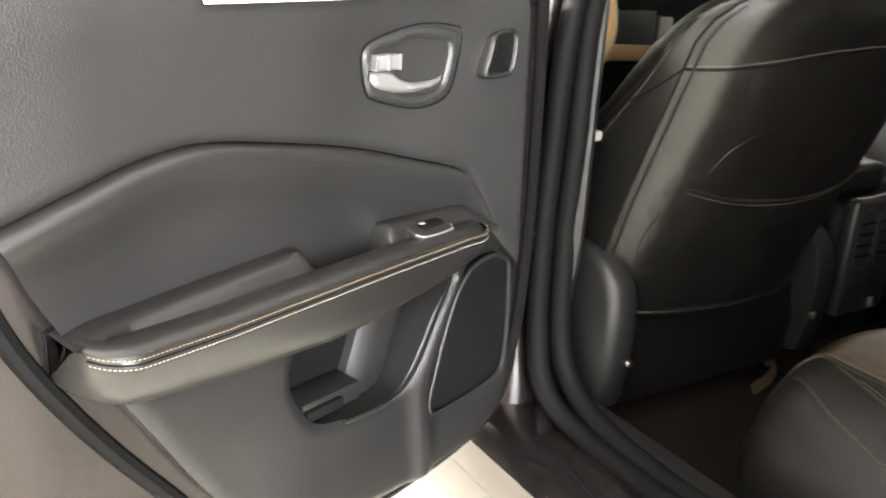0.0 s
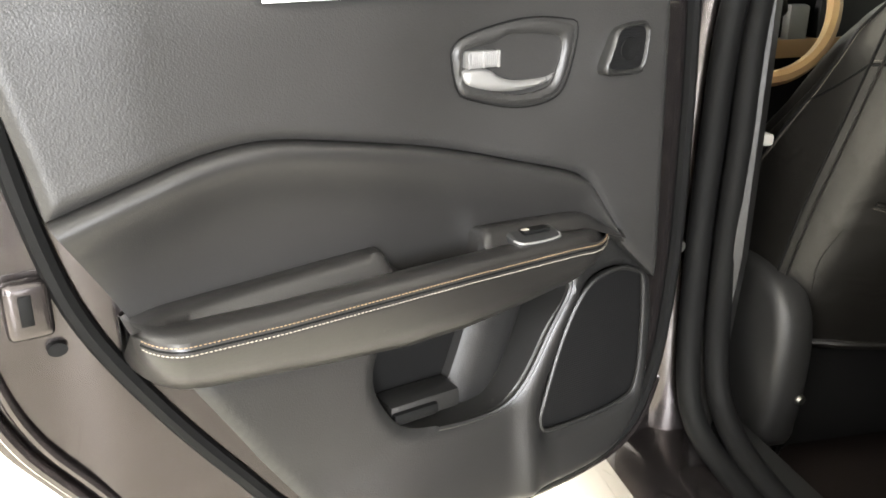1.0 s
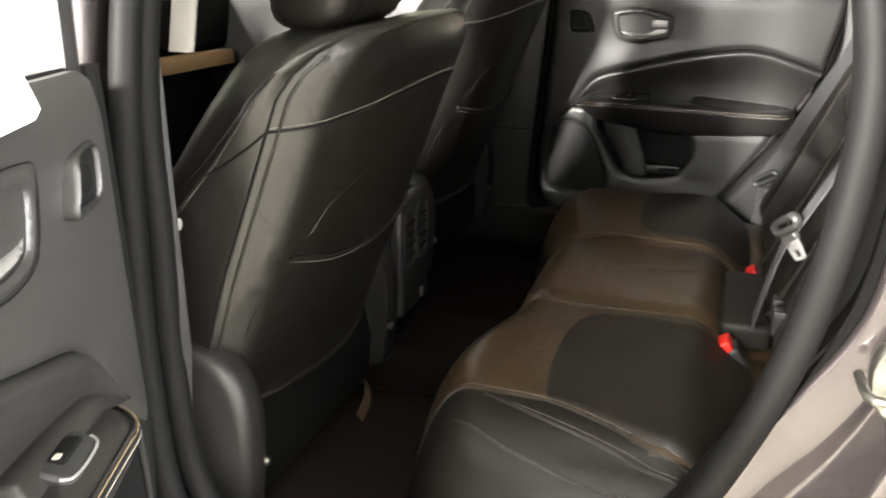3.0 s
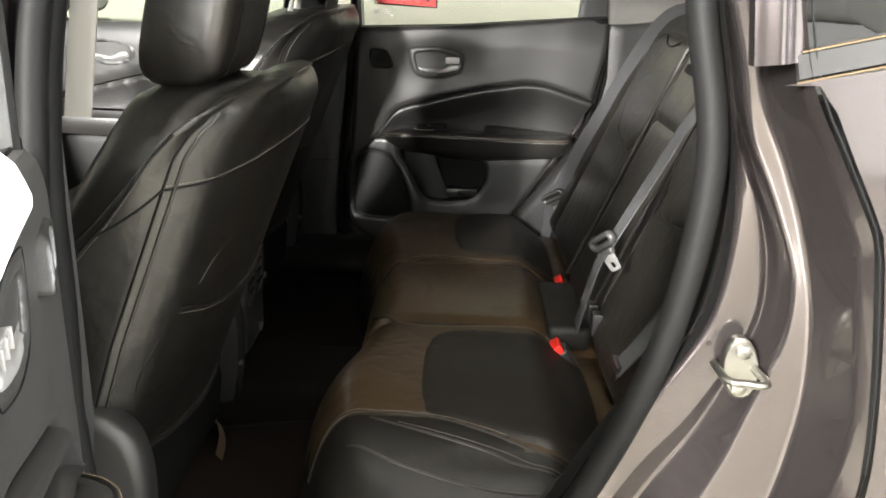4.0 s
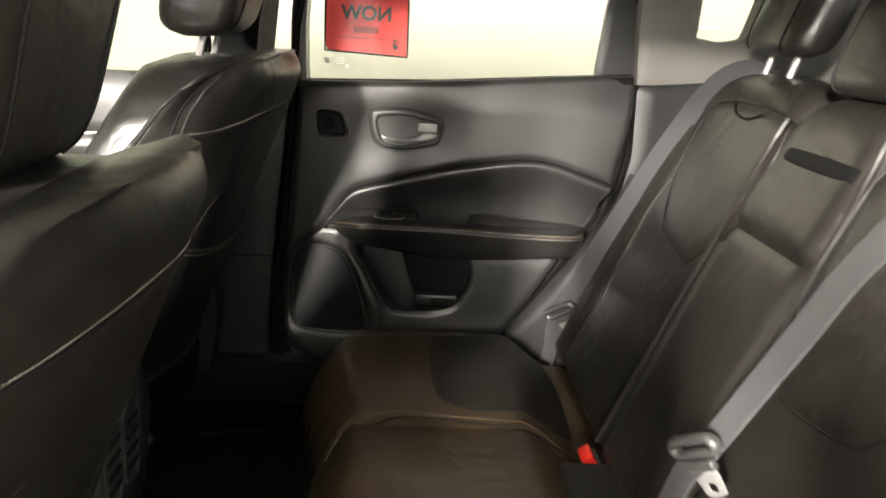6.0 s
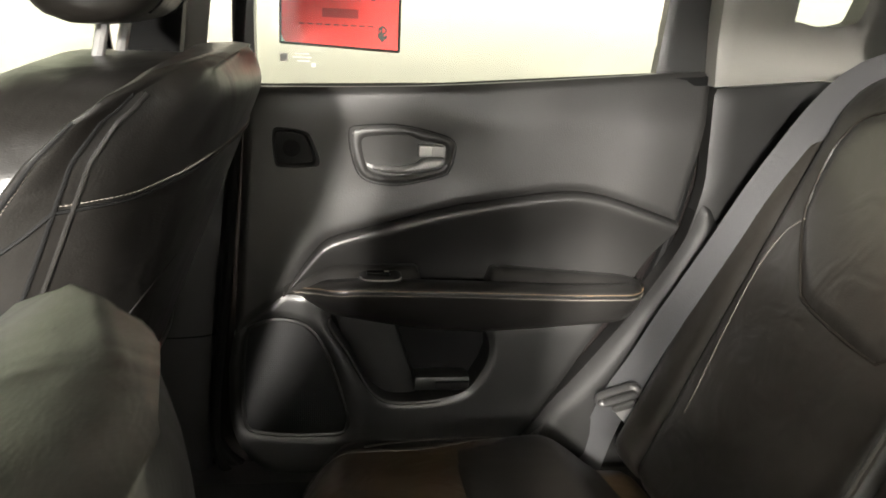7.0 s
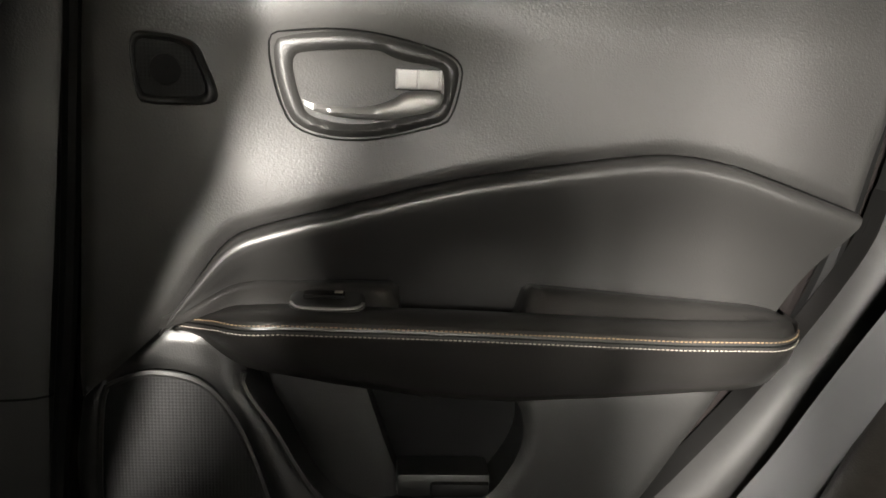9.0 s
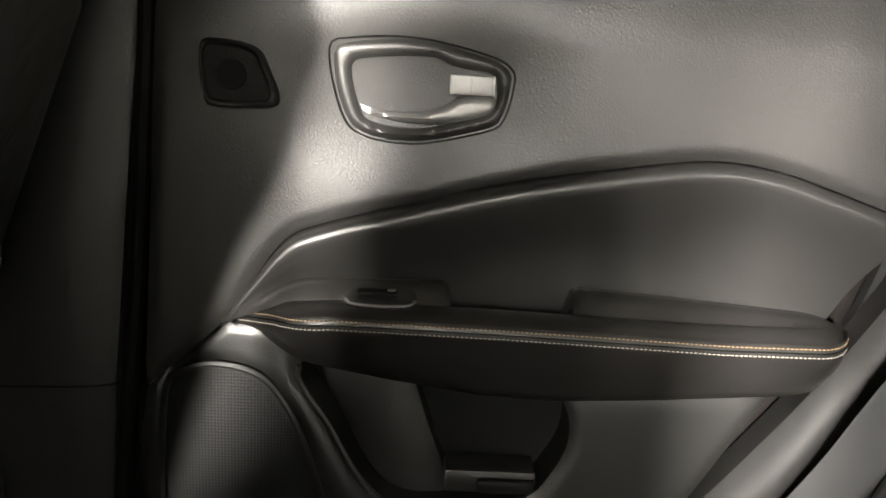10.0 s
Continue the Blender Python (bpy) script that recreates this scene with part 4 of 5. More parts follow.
# ---- showroom ----
ground = tagged(part("floor", rbox(0, 1, -0.066, 14, 14, 0.1, 0), GROUT), "cream showroom floor tiles with thin joints", "floor", kind="structure")
tile_mesh = None
for i in range(10):
    for j in range(12):
        if tile_mesh is None:
            first = part("tile", rbox(0, 0, 0, 0.596, 0.596, 0.012, 0.002, 1), TILE, ground, m=pose(-5.1, -2.4, -0.008))
            tile_mesh = first.data
        else:
            ob = new("tile", tile_mesh)
            ob.parent = ground
            ob.matrix_basis = pose(-5.1 + 0.6 * i, -2.4 + 0.6 * j, -0.008)
tagged(part("wall_east", rbox(3.2, 1, 1.7, 0.15, 14, 3.4, 0), WALL), "plain cream showroom wall", "wall", kind="structure")
# three unseen walls added to close the room, dark to hold back bounce
tagged(part("wall_west", rbox(-5.5, 1, 1.7, 0.15, 14, 3.4, 0), DARKW), "unseen plain wall, dark to cut bounced light", "wall", kind="structure")
tagged(part("wall_north", rbox(0, 7.5, 1.7, 14, 0.15, 3.4, 0), DARKW), "unseen plain wall, dark to cut bounced light", "wall", kind="structure")
tagged(part("wall_south", rbox(0, -5.5, 1.7, 14, 0.15, 3.4, 0), DARKW), "unseen plain wall, dark to cut bounced light", "wall", kind="structure")
tagged(part("ceiling", rbox(0, 1, 3.42, 14, 14, 0.1, 0), CEIL), "plain white showroom ceiling", "ceiling", kind="structure")

# ---- rear bench ----
bench = thing("rear_bench", "black-brown leather rear bench seat with stitched panels", "car seat")
gauss = lambda d, w: np.exp(-(d / w) ** 2)


def insert_shape(s):
    d = 0.045 if s > 0 else 0.0
    return curve([(s * 0.526, 1.006 - d), (s * 0.520, 1.012 - d), (s * 0.430, 1.022 - d), (s * 0.300, 1.018 - d), (s * 0.240, 1.000 - d), (s * 0.214, 0.960 - d), (s * 0.214, 0.86), (s * 0.226, 0.76), (s * 0.26, 0.735), (s * 0.55, 0.745), (s * 0.585, 0.80), (s * 0.572, 0.88), (s * 0.540, 0.96 - d)], 90, True)


def cushion_h(x, y):
    ax = np.abs(x)
    lobe = 0.012 * np.cos(np.clip((ax - 0.39) / 0.23, -1, 1) * math.pi / 2) ** 2 * (ax > 0.16)
    mid = 0.012 * np.cos(np.clip(ax / 0.165, -1, 1) * math.pi / 2) * (ax <= 0.165)
    h = 0.694 + lobe + mid - 0.012 * gauss(ax - 0.168, 0.010) - 0.06 * smoothstep(0.84, 0.73, y)
    h -= 0.004 * gauss(ax - 0.600, 0.006) * smoothstep(1.0, 0.95, y)
    front = 1.075 + 0.045 * gauss(ax - 0.42, 0.16)
    h -= 0.16 * np.clip((y - front) / 0.10, 0, 1) ** 2.2
    h -= 0.078 * np.clip((ax - 0.540) / 0.12, 0, 1) ** 1.8
    return h


out = curve([(-0.66, 0.68), (-0.665, 0.85), (-0.655, 1.00), (-0.63, 1.12), (-0.56, 1.19), (-0.42, 1.212), (-0.26, 1.195), (-0.17, 1.165), (0, 1.155), (0.17, 1.165), (0.26, 1.195), (0.42, 1.212), (0.56, 1.19), (0.62, 1.12), (0.635, 1.0), (0.64, 0.85), (0.64, 0.68)], 140).tolist()
cush = part("cushion", field(out, cushion_h, lambda a, b, h: (a, b, h), 0.011, skirt=0.17, roll=0.02, width=0.03), BROWNL, bench, "black-brown leather seat cushion")
for s in (-1, 1):
    shape = insert_shape(s)
    cm = cush.data
    if len(cm.materials) < 2:
        cm.materials.append(BOXING)
        for p in cm.polygons:
            x, y, z = p.center
            if abs(x) > 0.530 + 0.062 * float(smoothstep(1.01, 0.82, y)) or z < 0.60:
                p.material_index = 1
    part("seat_insert", field(shape, lambda a, b: cushion_h(a, b) + 0.0035, lambda a, b, h: (a, b, h), 0.009, skirt=0.012, roll=0.005, width=0.009), PERF, cush, "dark perforated leather panel")
    on = lambda pts, up=0.001: [(x, y, float(cushion_h(np.array(x), np.array(y))) + up) for x, y in pts]
    part("seam", tube(on(curve([(s * 0.176, 0.72), (s * 0.178, 0.9), (s * 0.185, 1.02), (s * 0.150, 1.10), (s * 0.10, 1.13)], 40)), 0.0022, 6), LEATHER, cush)
    part("stitching", stitches(on(curve([(s * 0.184, 0.74), (s * 0.186, 0.9), (s * 0.200, 1.03), (s * 0.155, 1.115)], 50), 0.0012)), TAN, cush, "tan thread")
    edge = curve([(s * 0.596, 0.74), (s * 0.592, 0.83), (s * 0.560, 0.92), (s * 0.532, 1.00), (s * 0.527, 1.08), (s * 0.527, 1.15), (s * 0.548, 1.182)], 60)
    part("seam", tube(on(edge, 0.0), 0.0024, 6), LEATHER, cush)
    part("stitching", stitches(on(edge[20:] - np.array((s * 0.006, 0)), 0.0012)), GREY_T, cush, "grey thread")
    part("seam", tube(on(curve([(s * 0.615, 0.72), (s * 0.612, 0.83), (s * 0.580, 0.95), (s * 0.552, 1.05), (s * 0.538, 1.09)], 40), 0.0), 0.0022, 6), LEATHER, cush)
    part("stitching", stitches(on(curve([(s * 0.610, 0.74), (s * 0.606, 0.83), (s * 0.574, 0.95), (s * 0.547, 1.05)], 40), 0.0012)), GREY_T, cush, "grey thread")
    part("seam", tube(on(curve([(s * 0.634, 0.72), (s * 0.634, 0.9), (s * 0.612, 1.03), (s * 0.580, 1.12)], 40), 0.0), 0.0022, 6), LEATHER, cush)

SL = np.array((0, -0.387, 0.922))
NR = np.array((0, 0.922, 0.387))
B0 = np.array((0, 0.717, 0.66))


def back_place(a, b, h):
    q = B0 + SL * b + NR * h
    return (a, q[1], q[2])


def backrest(x0, x1, top, name, extra, label):
    xm, w = (x0 + x1) / 2, (x1 - x0) / 2
    out = curve([(x0, 0.0), (x0 + 0.002, top * 0.5), (x0 + 0.012, top - 0.08), (x0 + 0.05, top - 0.015), (xm, top), (x1 - 0.05, top - 0.015), (x1 - 0.012, top - 0.08), (x1 - 0.002, top * 0.5), (x1, 0.0)], 90)
    return part(name, field(out, extra, back_place, 0.011, skirt=0.10, roll=0.02, width=0.03), LEATHER, bench, label)


def back_h(x, b):
    ax = np.abs(x - 0.015)
    h = 0.0 + 0.012 * gauss(ax - 0.545, 0.05) * smoothstep(0.60, 0.40, b) + 0.008 * np.cos(np.clip((ax - 0.34) / 0.2, -1, 1) * math.pi / 2) - 0.010 * gauss(ax - 0.485, 0.008)
    return h - 0.05 * np.clip((b - 0.55) / 0.11, 0, 1) ** 2


bl = backrest(-0.635, -0.118, 0.655, "backrest", back_h, "black leather seat back")
br = backrest(0.148, 0.585, 0.655, "backrest", back_h, "black leather seat back")
mid_h = lambda x, b: 0.012 + 0.006 * smoothstep(0.405, 0.432, b) * smoothstep(0.52, 0.45, b) - 0.006 * gauss(b - 0.405, 0.006) - 0.05 * np.clip((b - 0.56) / 0.09, 0, 1) ** 2
bc = backrest(-0.114, 0.144, 0.640, "fold_down_armrest", mid_h, "leather fold-down centre armrest")
# black patch laid on the leather, standing for the shade in the pull slot
part("pull_slot_shade", field(curve([(-0.088, 0.520), (-0.080, 0.511), (0.0, 0.508), (0.092, 0.511), (0.100, 0.522), (0.092, 0.538), (0.0, 0.541), (-0.080, 0.538)], 40, True), lambda a, b: 0.0135 + 0 * a, back_place, 0.006, skirt=0.01, roll=0.004), PIT, bc)
for s, xs in ((1, 0.015), (-1, 0.015)):
    e = 0.0 if s > 0 else -0.040
    patch = curve([(xs + s * 0.435, 0.450 + e), (xs + s * 0.412, 0.405 + e), (xs + s * 0.358, 0.345 + e), (xs + s * 0.340, 0.334 + e), (xs + s * 0.270, 0.322 + e), (xs + s * 0.212, 0.317 + e), (xs + s * 0.196, 0.322 + e), (xs + s * 0.150, 0.375 + e), (xs + s * 0.124, 0.415 + e), (xs + s * 0.122, 0.45), (xs + s * 0.130, 0.54), (xs + s * 0.17, 0.575), (xs + s * 0.38, 0.575), (xs + s * 0.44, 0.53)], 90, True)
    part("shoulder_panel", field(patch, lambda a, b: back_h(a, b) + 0.005, back_place, 0.010, skirt=0.012, roll=0.006, width=0.012), LEATHER, br if s > 0 else bl, "overlaid shoulder panel")
    part("panel_seam", tube([back_place(a, b, float(back_h(np.array(a), np.array(b))) + 0.0005) for a, b in patch], 0.0022, 6, True, side=(1, 0, 0.3)), PERF, br if s > 0 else bl)
    notch = curve([(xs + s * 0.330, 0.572), (xs + s * 0.30, 0.556), (xs + s * 0.255, 0.553), (xs + s * 0.215, 0.566)], 20)
    part("notch_seam", tube([back_place(a, b, float(back_h(np.array(a), np.array(b))) + 0.006) for a, b in notch], 0.002, 6), PIT, br if s > 0 else bl)
    ln = curve([(xs + s * 0.440, 0.13), (xs + s * 0.446, 0.19), (xs + s * 0.455, 0.27), (xs + s * 0.458, 0.343), (xs + s * 0.446, 0.395), (xs + s * 0.420, 0.425)], 50)
    part("stitching", stitches([back_place(a, b, float(back_h(np.array(a), np.array(b))) + 0.0015) for a, b in ln]), GREY_T, br if s > 0 else bl, "pale thread")
    pipe = [(xs + s * 0.135, 0.02), (xs + s * 0.135, 0.3), (xs + s * 0.135, 0.50), (xs + s * 0.125, 0.57)]
    part("piping", tube([back_place(a, b, 0.012) for a, b in curve(pipe, 30)], 0.004, 6), LEATHER, br if s > 0 else bl)


def headrest(name, x, y, z, w, d, h, parent, lean=0.35, n=2.8):
    """A padded headrest on two posts; z is its lower edge."""
    rings = []
    for u in 0.5 - 0.5 * np.cos(np.linspace(0, math.pi, 19)):
        k = max(0.05, 1 - abs(2 * u - 1) ** 7) ** 0.42
        rings.append(superring(x, y - lean * h * (u - 0.2), z + h * u, w * (0.72 + 0.28 * k) * (0.92 + 0.08 * math.sin(math.pi * u)), d * k, n))
    hr = part(name, loft(rings), LEATHER, parent, "padded black leather headrest", sharp=1.2)
    for s in (-1, 1):
        part("post", tube([(x + s * w * 0.42, y, z + 0.02), (x + s * w * 0.42, y + lean * 0.08, z - 0.07)], 0.006, 8), CHROME, hr, "chrome headrest post")
    for q in (-0.62, 0.62):
        for face in (-1, 1):
            line = []
            for u in np.linspace(0.05, 0.95, 24):
                k = max(0.05, 1 - abs(2 * u - 1) ** 7) ** 0.42
                a = w * (0.72 + 0.28 * k) * (0.92 + 0.08 * math.sin(math.pi * u))
                line.append((x + q * a, y - lean * h * (u - 0.2) + face * d * k * (1 - abs(q) ** n) ** (1 / n), z + h * u))
            part("headrest_seam", tube(line, 0.0018, 6, side=(1, 0, 0)), PIT, hr)
    return hr


headrest("headrest", 0.375, 0.418, 1.270, 0.115, 0.05, 0.17, bench)
headrest("headrest", -0.345, 0.418, 1.270, 0.115, 0.05, 0.17, bench)
headrest("headrest", 0.015, 0.432, 1.225, 0.110, 0.06, 0.15, bench)

# ---- belts and buckles ----


def belt(name, pts, width, label, side=(1, 0, 0), mat=BELT):
    b = thing(name, label, "seat belt")
    part("webbing", sweep(curve(pts, 40), [(-width / 2, -0.0008), (width / 2, -0.0008), (width / 2, 0.0008), (-width / 2, 0.0008)], side=side), mat, b)
    return b


def tongue(parent, x, y, z, m):
    """The sliding latch: a padded loop round the webbing and a slotted plate."""
    m = pose(x, y, z) @ m
    loop = curve([(-0.028, 0.007), (-0.018, 0.008), (0.018, 0.008), (0.028, 0.007), (0.033, 0.0), (0.028, -0.007), (0.018, -0.008), (-0.018, -0.008), (-0.028, -0.007), (-0.033, 0.0)], 48, True)
    part("tongue_body", tube([(u, 0.001, v) for u, v in loop], 0.0075, 10, True, side=(0, 1, 0), r2=0.0058), BELTTRIM, parent, "grey plastic belt tongue", m=m)
    part("tongue_neck", rbox(0, 0.004, -0.020, 0.040, 0.010, 0.012, 0.004, 3), BELTTRIM, parent, m=m)
    plate = curve([(-0.0155, -0.020), (0.0155, -0.020), (0.0155, -0.048), (0.012, -0.054), (0, -0.055), (-0.012, -0.054), (-0.0155, -0.048)], 40, True)
    slot = curve([(-0.006, -0.040), (0.006, -0.040), (0.006, -0.049), (-0.006, -0.049)], 20, True)
    part("tongue_plate", field(plate, lambda a, b: 0.0075 + 0 * a, lambda a, b, h: (a, h, b), 0.003, [slot], skirt=0.003, roll=0.0006, width=0.002), CHROME, parent, "chrome latch plate", m=m)


ub = belt("seat_belt", [(0.652, 0.728, 0.58), (0.645, 0.712, 0.655), (0.616, 0.704, 0.722), (0.592, 0.680, 0.79), (0.570, 0.655, 0.865), (0.548, 0.605, 0.977), (0.532, 0.555, 1.085), (0.500, 0.490, 1.205), (0.455, 0.44, 1.240), (0.42, 0.40, 1.22)], 0.046, "grey woven seat belt hanging beside the far door", side=(0.7, 0.62, 0.3))
tongue(ub, 0.595, 0.710, 0.742, pose(0, 0, 0, 0, 0, 52) @ pose(0, 0, 0, -22, 32, 0))
cb = belt("seat_belt", [(-0.19, 0.745, 0.70), (-0.215, 0.722, 0.83), (-0.238, 0.702, 0.89), (-0.268, 0.652, 1.01), (-0.295, 0.610, 1.11), (-0.345, 0.545, 1.22), (-0.37, 0.45, 1.30)], 0.047, "grey woven centre seat belt across the seat back")
tongue(cb, -0.238, 0.720, 0.884, pose(0, 0, 0, 0, 0, 22) @ pose(0, 0, 0, -22, 32, 0))
nb = belt("seat_belt", [(-0.40, 0.71, 0.72), (-0.435, 0.672, 0.80), (-0.50, 0.60, 0.98), (-0.57, 0.52, 1.16), (-0.61, 0.45, 1.28)], 0.047, "grey woven seat belt beside the open doorway")
part("anchor_loop", rbox(-0.395, 0.708, 0.725, 0.052, 0.010, 0.016, 0.004), GLOSSB, nb, "black anchor loop")


def buckle(x, y, z, label):
    b = thing("belt_buckle", label, "belt buckle", group="bench buckles", m=pose(x, y, z, -35, 0, 0))
    part("housing", rbox(0, 0, -0.03, 0.044, 0.024, 0.07, 0.006, 3), GLOSSB, b)
    part("button", rbox(0, 0.004, 0.010, 0.042, 0.020, 0.020, 0.004), RED, b, "red release button")


buckle(0.128, 0.728, 0.662, "black belt buckle with red button between the cushions")
buckle(-0.212, 0.772, 0.662, "black belt buckle with red button between the cushions")
pad = thing("buckle_pad", "leather-covered pad between the two buckles", "seat pad")
part("pad", rbox(-0.045, 0.752, 0.664, 0.25, 0.085, 0.05, 0.016, 4), BOXING, pad)
for x in (-0.17, -0.12):
    part("clip", rbox(x, 0.705, 0.70, 0.03, 0.02, 0.045, 0.005), GLOSSB, pad)

# ---- front seats ----


def front_seat(cx, dy, label, lift=0.0):
    s = thing("front_seat", label, "car seat", group="front seats", m=pose(cx, dy, 0.0 if cx < 0 else 0.052))
    half = lambda z: float(np.interp(z, [0.62, 0.70, 0.85, 1.10, 1.13, 1.15, 1.166, 1.174, 1.178], [0.236, 0.250, 0.255, 0.255, 0.249, 0.236, 0.206, 0.165, 0.11]))
    wing = lambda z: float(np.interp(z, [0.62, 0.85, 0.95, 0.99, 1.02, 1.065, 1.10, 1.135, 1.178], [0.20, 0.17, 0.112, 0.086, 0.066, 0.044, 0.030, 0.020, 0.012]))
    thick = lambda z: float(np.interp(z, [0.62, 1.0, 1.1, 1.14, 1.16, 1.178], [0.16, 0.14, 0.125, 0.11, 0.09, 0.05]))
    lean = lambda z: 1.216 + 0.39 * (1.066 - z) + 0.030 * max(0.0, (z - 1.13) / 0.048) ** 2
    bow = lambda x, z: 0.065 * (abs(x) / 0.255) ** 2 + 0.045 * (abs(x) / 0.255) ** 7 - 0.006 * math.exp(-((abs(x) - half(z) + 0.030) / 0.018) ** 2)
    rings = []
    for z in np.concatenate([np.linspace(0.645, 1.06, 20), np.linspace(1.075, 1.178, 18)]):
        w, d, f = half(z), wing(z), thick(z)
        yc = bow(w, z)
        ring = [(x, lean(z) + bow(x, z), z) for x in w * np.sin(np.linspace(math.pi / 2, -math.pi / 2, 33))]
        ring += [(-w - 0.016 * math.sin(u * math.pi / 2), lean(z) + yc + d * u, z) for u in (0.06, 0.2, 0.4, 0.6, 0.8, 0.93)]
        we = w + 0.012
        ring += [(x, lean(z) + f + (yc + d - f) * abs(x / we) ** 3, z) for x in np.linspace(-we, we, 20)]
        ring += [(w + 0.016 * math.sin(u * math.pi / 2), lean(z) + yc + d * u, z) for u in (0.93, 0.8, 0.6, 0.4, 0.2, 0.06)]
        rings.append(ring)
    bk = part("backrest", loft(rings), SEATB, s, "black leather seat back", sharp=1.0)

    def rear(x, z, up=0.001):
        return (x, lean(z) + bow(x, z) - up, z)

    def flank(q, f, z):
        return (q * (half(z) + 0.016 * math.sin(f * math.pi / 2) + 0.0006), lean(z) + bow(half(z), z) + wing(z) * f, z)
    line = curve([(-0.2545, 1.060), (-0.20, 1.070), (-0.10, 1.090), (0, 1.098), (0.10, 1.090), (0.20, 1.070), (0.2545, 1.060)], 60)
    part("seam", tube([rear(x, z, 0.0) for x, z in line], 0.0020, 6), PIT, bk)
    part("stitching", stitches([rear(x, z + 0.005, 0.0010) for x, z in line]), GREY_T, bk, "grey thread")
    for q in (-1, 1):
        zs = np.linspace(0.70, 1.150, 44)
        part("bolster_seam", tube([(q * (half(z) + 0.0005), lean(z) + bow(half(z), z) + 0.0005, z) for z in zs], 0.0018, 6, side=(1, 0, 0)), PIT, bk)
        part("piping", tube([(q * (half(z) - 0.006), lean(z) + bow(half(z) - 0.006, z) - 0.001, z) for z in zs], 0.0020, 8, side=(1, 0, 0)), SEATB, bk, "rounded leather piping")
        part("wing_seam", tube([flank(q, 0.80, z) for z in np.linspace(0.86, 1.13, 30)], 0.0018, 6, side=(1, 0, 0)), PIT, bk)
        part("stitching", stitches([flank(q, 0.74, z) for z in np.linspace(0.90, 1.12, 30)]), GREY_T, bk, "grey thread")
        zc = np.linspace(1.060, 1.004, 14)
        part("corner_seam", tube([flank(q, 0.02 + 0.78 * k, z) for k, z in zip(np.linspace(0, 1, 14), zc)], 0.0016, 6), PIT, bk)
    pk = curve([(-0.205, 0.886), (-0.13, 0.868), (-0.04, 0.862), (0.06, 0.864), (0.15, 0.876), (0.205, 0.892)], 50)
    part("pocket_edge", tube([rear(x, z, 0.001) for x, z in pk], 0.0036, 8), SEATB, bk, "map pocket edge")
    part("stitching", stitches([rear(x, z - 0.007, 0.0008) for x, z in pk]), GREY_T, bk, "grey thread")
    for pts in ([(-0.185, 0.915), (-0.168, 0.955), (-0.120, 0.990)], [(-0.222, 0.845), (-0.228, 0.79), (-0.222, 0.74)]):
        part("crease", tube([rear(x, z, -0.0006) for x, z in curve(pts, 20)], 0.0010, 6), SEATB, bk)
    part("lower_edge", tube([rear(x, 0.655, 0.001) for x in np.linspace(-0.235, 0.235, 40)], 0.006, 8), SEATB, bk, "rolled lower edge of the seat back")
    part("cushion", loft([superring(0, 1.70, z, a, b, 4) for z, a, b in ((0.50, 0.22, 0.22), (0.56, 0.24, 0.24), (0.66, 0.25, 0.25), (0.70, 0.235, 0.235), (0.712, 0.2, 0.20))]), PIT, s, "black seat cushion", sharp=1.2)
    side = np.array(curve([(1.70, 0.50), (1.70, 0.70), (1.62, 0.765), (1.50, 0.772), (1.447, 0.764), (1.405, 0.742), (1.382, 0.705), (1.375, 0.64), (1.385, 0.54), (1.42, 0.50)], 60, True))
    mid = side.mean(0)
    for q in (-1, 1):
        part("recliner_cover", loft([[(q * x, *(mid + (p - mid) * k)) for p in side] for x, k in ((0.225, 0.97), (0.235, 1.0), (0.262, 1.0), (0.274, 0.97), (0.280, 0.90))]), DARKP, s, "matt black recliner cover", sharp=1.0)
        part("rail", rbox(q * 0.19, 1.76, 0.455, 0.04, 0.44, 0.05, 0.01), PIT, s)
        part("rail_bolt", loft([[(q * 0.233 + r * math.cos(a), 1.384 + y, 0.588 + r * math.sin(a)) for a in np.linspace(0, 5.9, 10)] for y, r in ((-0.012, 0.005), (-0.009, 0.008), (0.02, 0.008))]), STEEL, s)
    part("valance", sweep([(-0.23, 1.50, 0.565), (0.23, 1.50, 0.565)], [(-0.06, -0.08), (0.07, -0.08), (0.085, 0.0), (0.075, 0.085), (-0.06, 0.085)], side=(0, -1, 0)), PIT, s)
    # front cushion of the backrest, rising to the foot of the headrest
    rings = []
    for z in np.concatenate([np.linspace(0.68, 1.05, 14), np.linspace(1.065, 1.166, 14)]):
        ys = lean(z) + bow(half(z), z) + wing(z)
        wb = float(np.interp(z, [0.68, 0.95, 1.03, 1.08, 1.115, 1.14, 1.155, 1.163, 1.166], [0.266, 0.268, 0.258, 0.240, 0.216, 0.186, 0.150, 0.110, 0.07]))
        front = float(np.interp(z, [0.68, 0.85, 1.0, 1.1, 1.15, 1.166], [1.70, 1.62, 1.485, 1.432, 1.410, 1.375]))
        back = ys - 0.06
        rings.append(superring(0, (front + back) / 2, z, wb, (front - back) / 2, 4.5, 44))
    part("front_cushion", loft(rings), SEATB, s, "black leather front bolster", sharp=1.2)
    headrest("headrest", 0, 1.345 - 0.5 * lift, 1.158 + lift, 0.122, 0.066, 0.24, s, 0.25, 4.6)
    return s


front_seat(-0.397, 0.0, "black leather front seat seen from behind, near side")
front_seat(0.415, 0.032, "black leather front seat seen from behind, far side", 0.038)

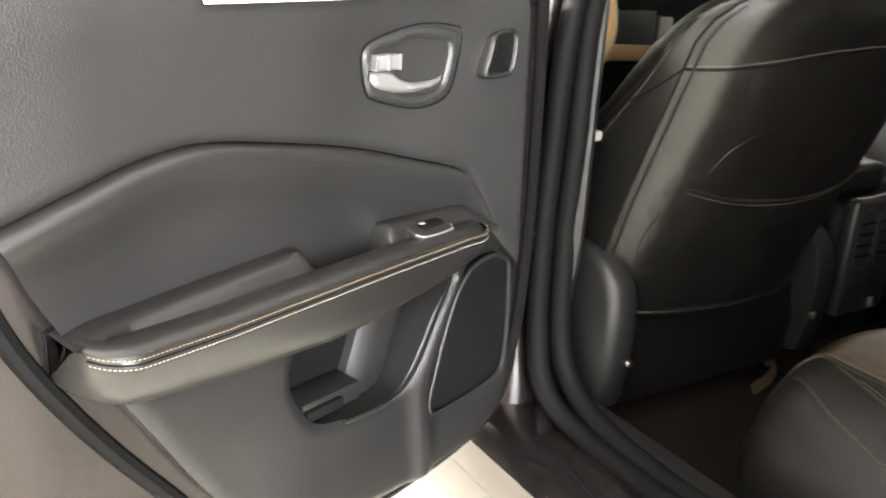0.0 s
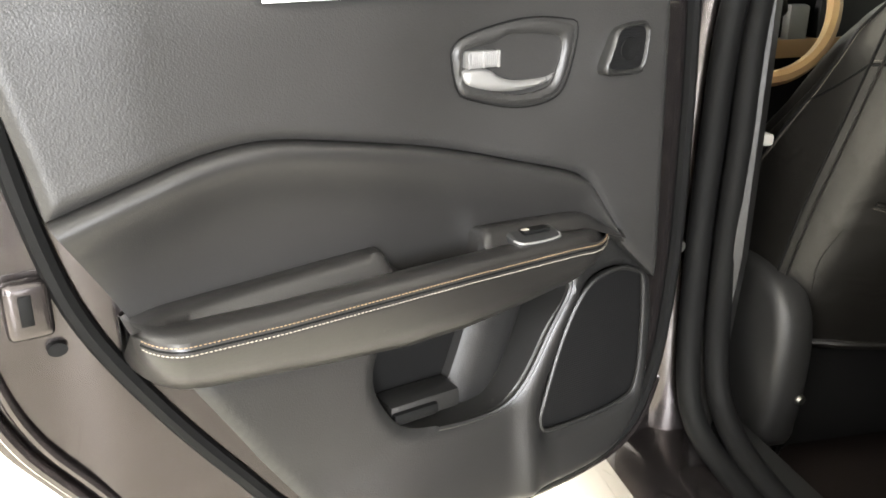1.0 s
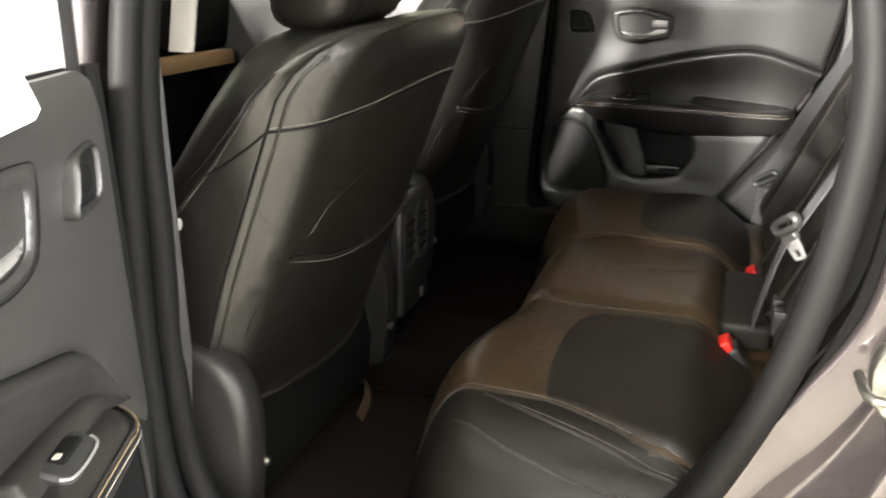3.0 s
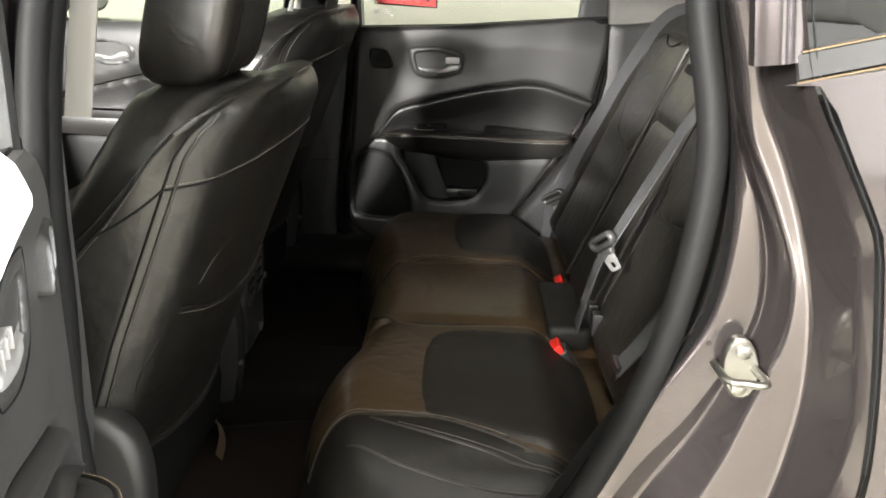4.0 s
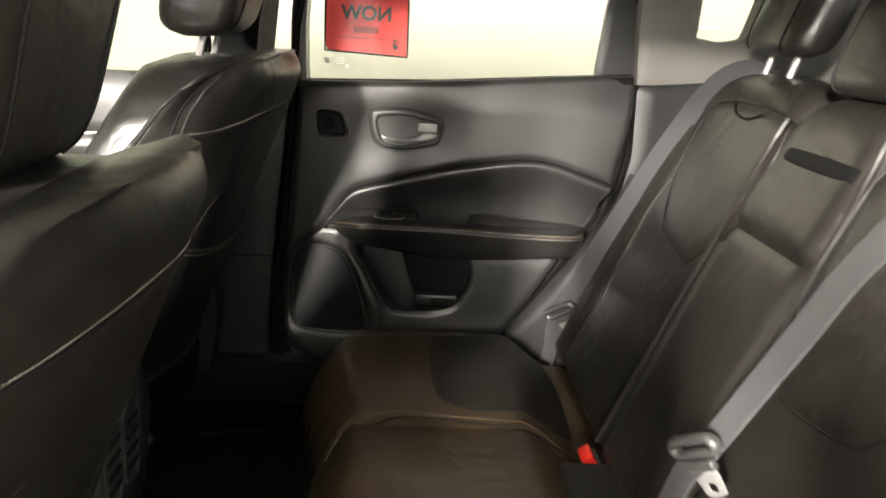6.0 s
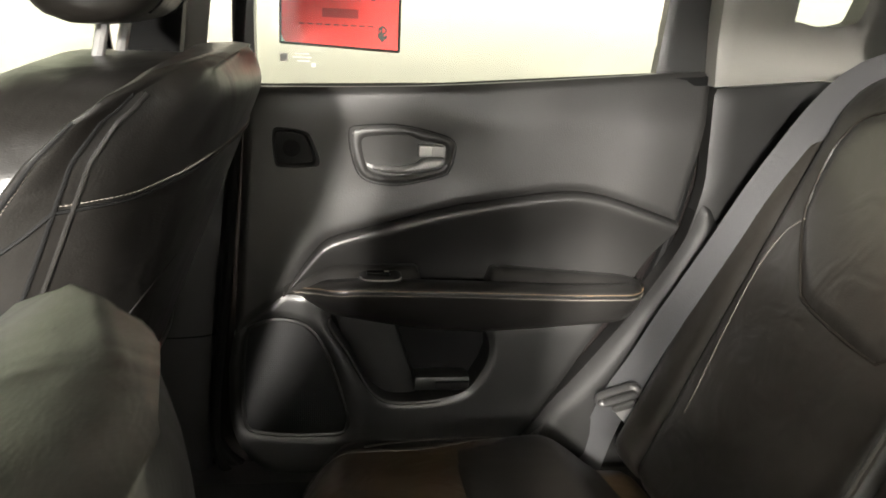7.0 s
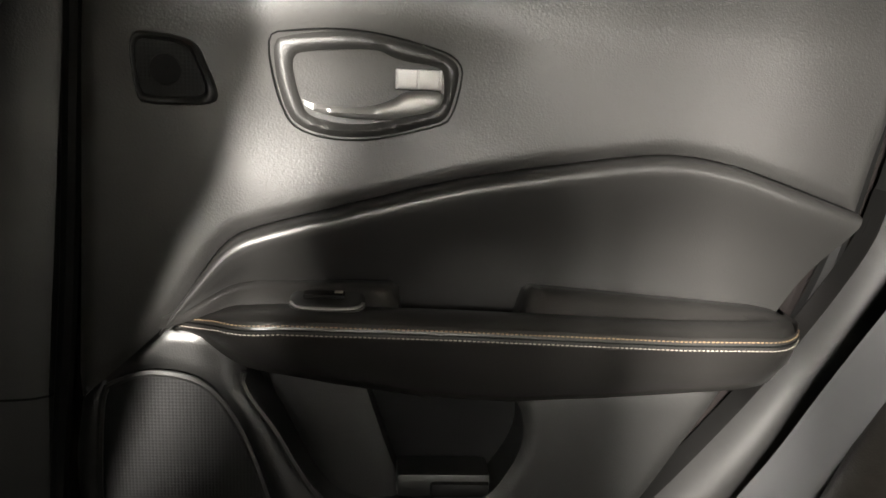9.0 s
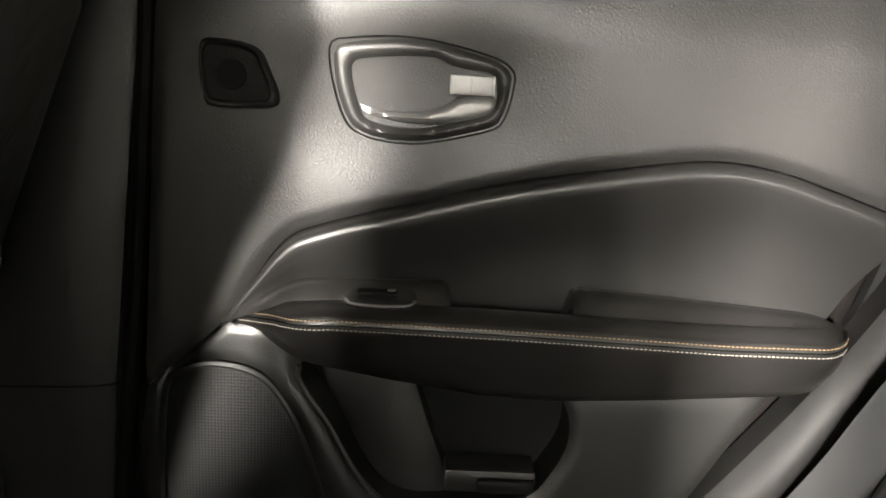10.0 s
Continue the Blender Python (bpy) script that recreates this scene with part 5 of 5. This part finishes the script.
console = thing("centre_console", "black centre console with rear vents", "console")
part("body", rbox(0.0, 1.74, 0.62, 0.17, 0.66, 0.34, 0.03, 3), PIT, console)
part("armrest_lid", rbox(0.0, 1.60, 0.82, 0.16, 0.32, 0.06, 0.02, 3), LEATHER, console)
vent = part("rear_panel", rbox(0.0, 1.402, 0.68, 0.15, 0.03, 0.24, 0.012, 3), GLOSSB, console, "satin black rear panel")
for x in (-0.034, 0.034):
    part("vent_frame", tube(curve([(x - 0.026, 1.387, 0.77), (x + 0.026, 1.387, 0.77), (x + 0.028, 1.387, 0.70), (x + 0.02, 1.387, 0.665), (x - 0.02, 1.387, 0.665), (x - 0.028, 1.387, 0.70)], 36, True), 0.0035, 6, True, side=(0, 1, 0)), GLOSSB, vent)
    for k in range(4):
        part("vane", rbox(x, 1.388, 0.685 + 0.022 * k, 0.044, 0.010, 0.003, 0), PIT, vent)
part("metal_clip", rbox(0.030, 1.388, 0.580, 0.012, 0.012, 0.020, 0.003), CHROME, console, "chrome power socket")

# front belt at the near pillar
fb_ = belt("seat_belt", [(-0.690, 1.50, 0.58), (-0.700, 1.475, 0.75), (-0.704, 1.455, 0.93), (-0.690, 1.47, 1.05), (-0.650, 1.53, 1.25), (-0.63, 1.56, 1.40)], 0.045, "black front seat belt beside the door pillar", side=(0.3, 1, 0), mat=BELTB)
part("guide", rbox(-0.706, 1.440, 0.952, 0.022, 0.03, 0.016, 0.005), material("pale_plastic", (0.3, 0.29, 0.27), 0.5), fb_, "pale plastic belt guide")

# mats
for s in (-1, 1):
    mt = thing("floor_mat", "black carpet floor mat with bound edge", "floor mat", group="rear mats")
    shape = curve([(s * 0.60, 1.18), (s * 0.60, 1.42), (s * 0.52, 1.50), (s * 0.25, 1.50), (s * 0.15, 1.44), (s * 0.15, 1.16)], 60, True)
    part("carpet", field(shape, lambda a, b: 0.432 + 0.002 * np.sin(a * 30) * np.sin(b * 25), lambda a, b, h: (a, b, h), 0.02, skirt=0.008, roll=0.003), MAT, mt)
    part("binding", tube([(x, y, 0.432) for x, y in shape], 0.004, 6, True), PIT, mt)
    if s < 0:
        part("mat_tab", sweep(curve([(-0.27, 1.40, 0.444), (-0.21, 1.41, 0.452), (-0.165, 1.435, 0.462), (-0.150, 1.47, 0.446)], 24), [(-0.010, -0.001), (0.010, -0.001), (0.010, 0.001), (-0.010, 0.001)], side=(0, 0.5, 0.8)), material("brown_binding", (0.06, 0.04, 0.022), 0.7), mt, "curled brown mat tab")
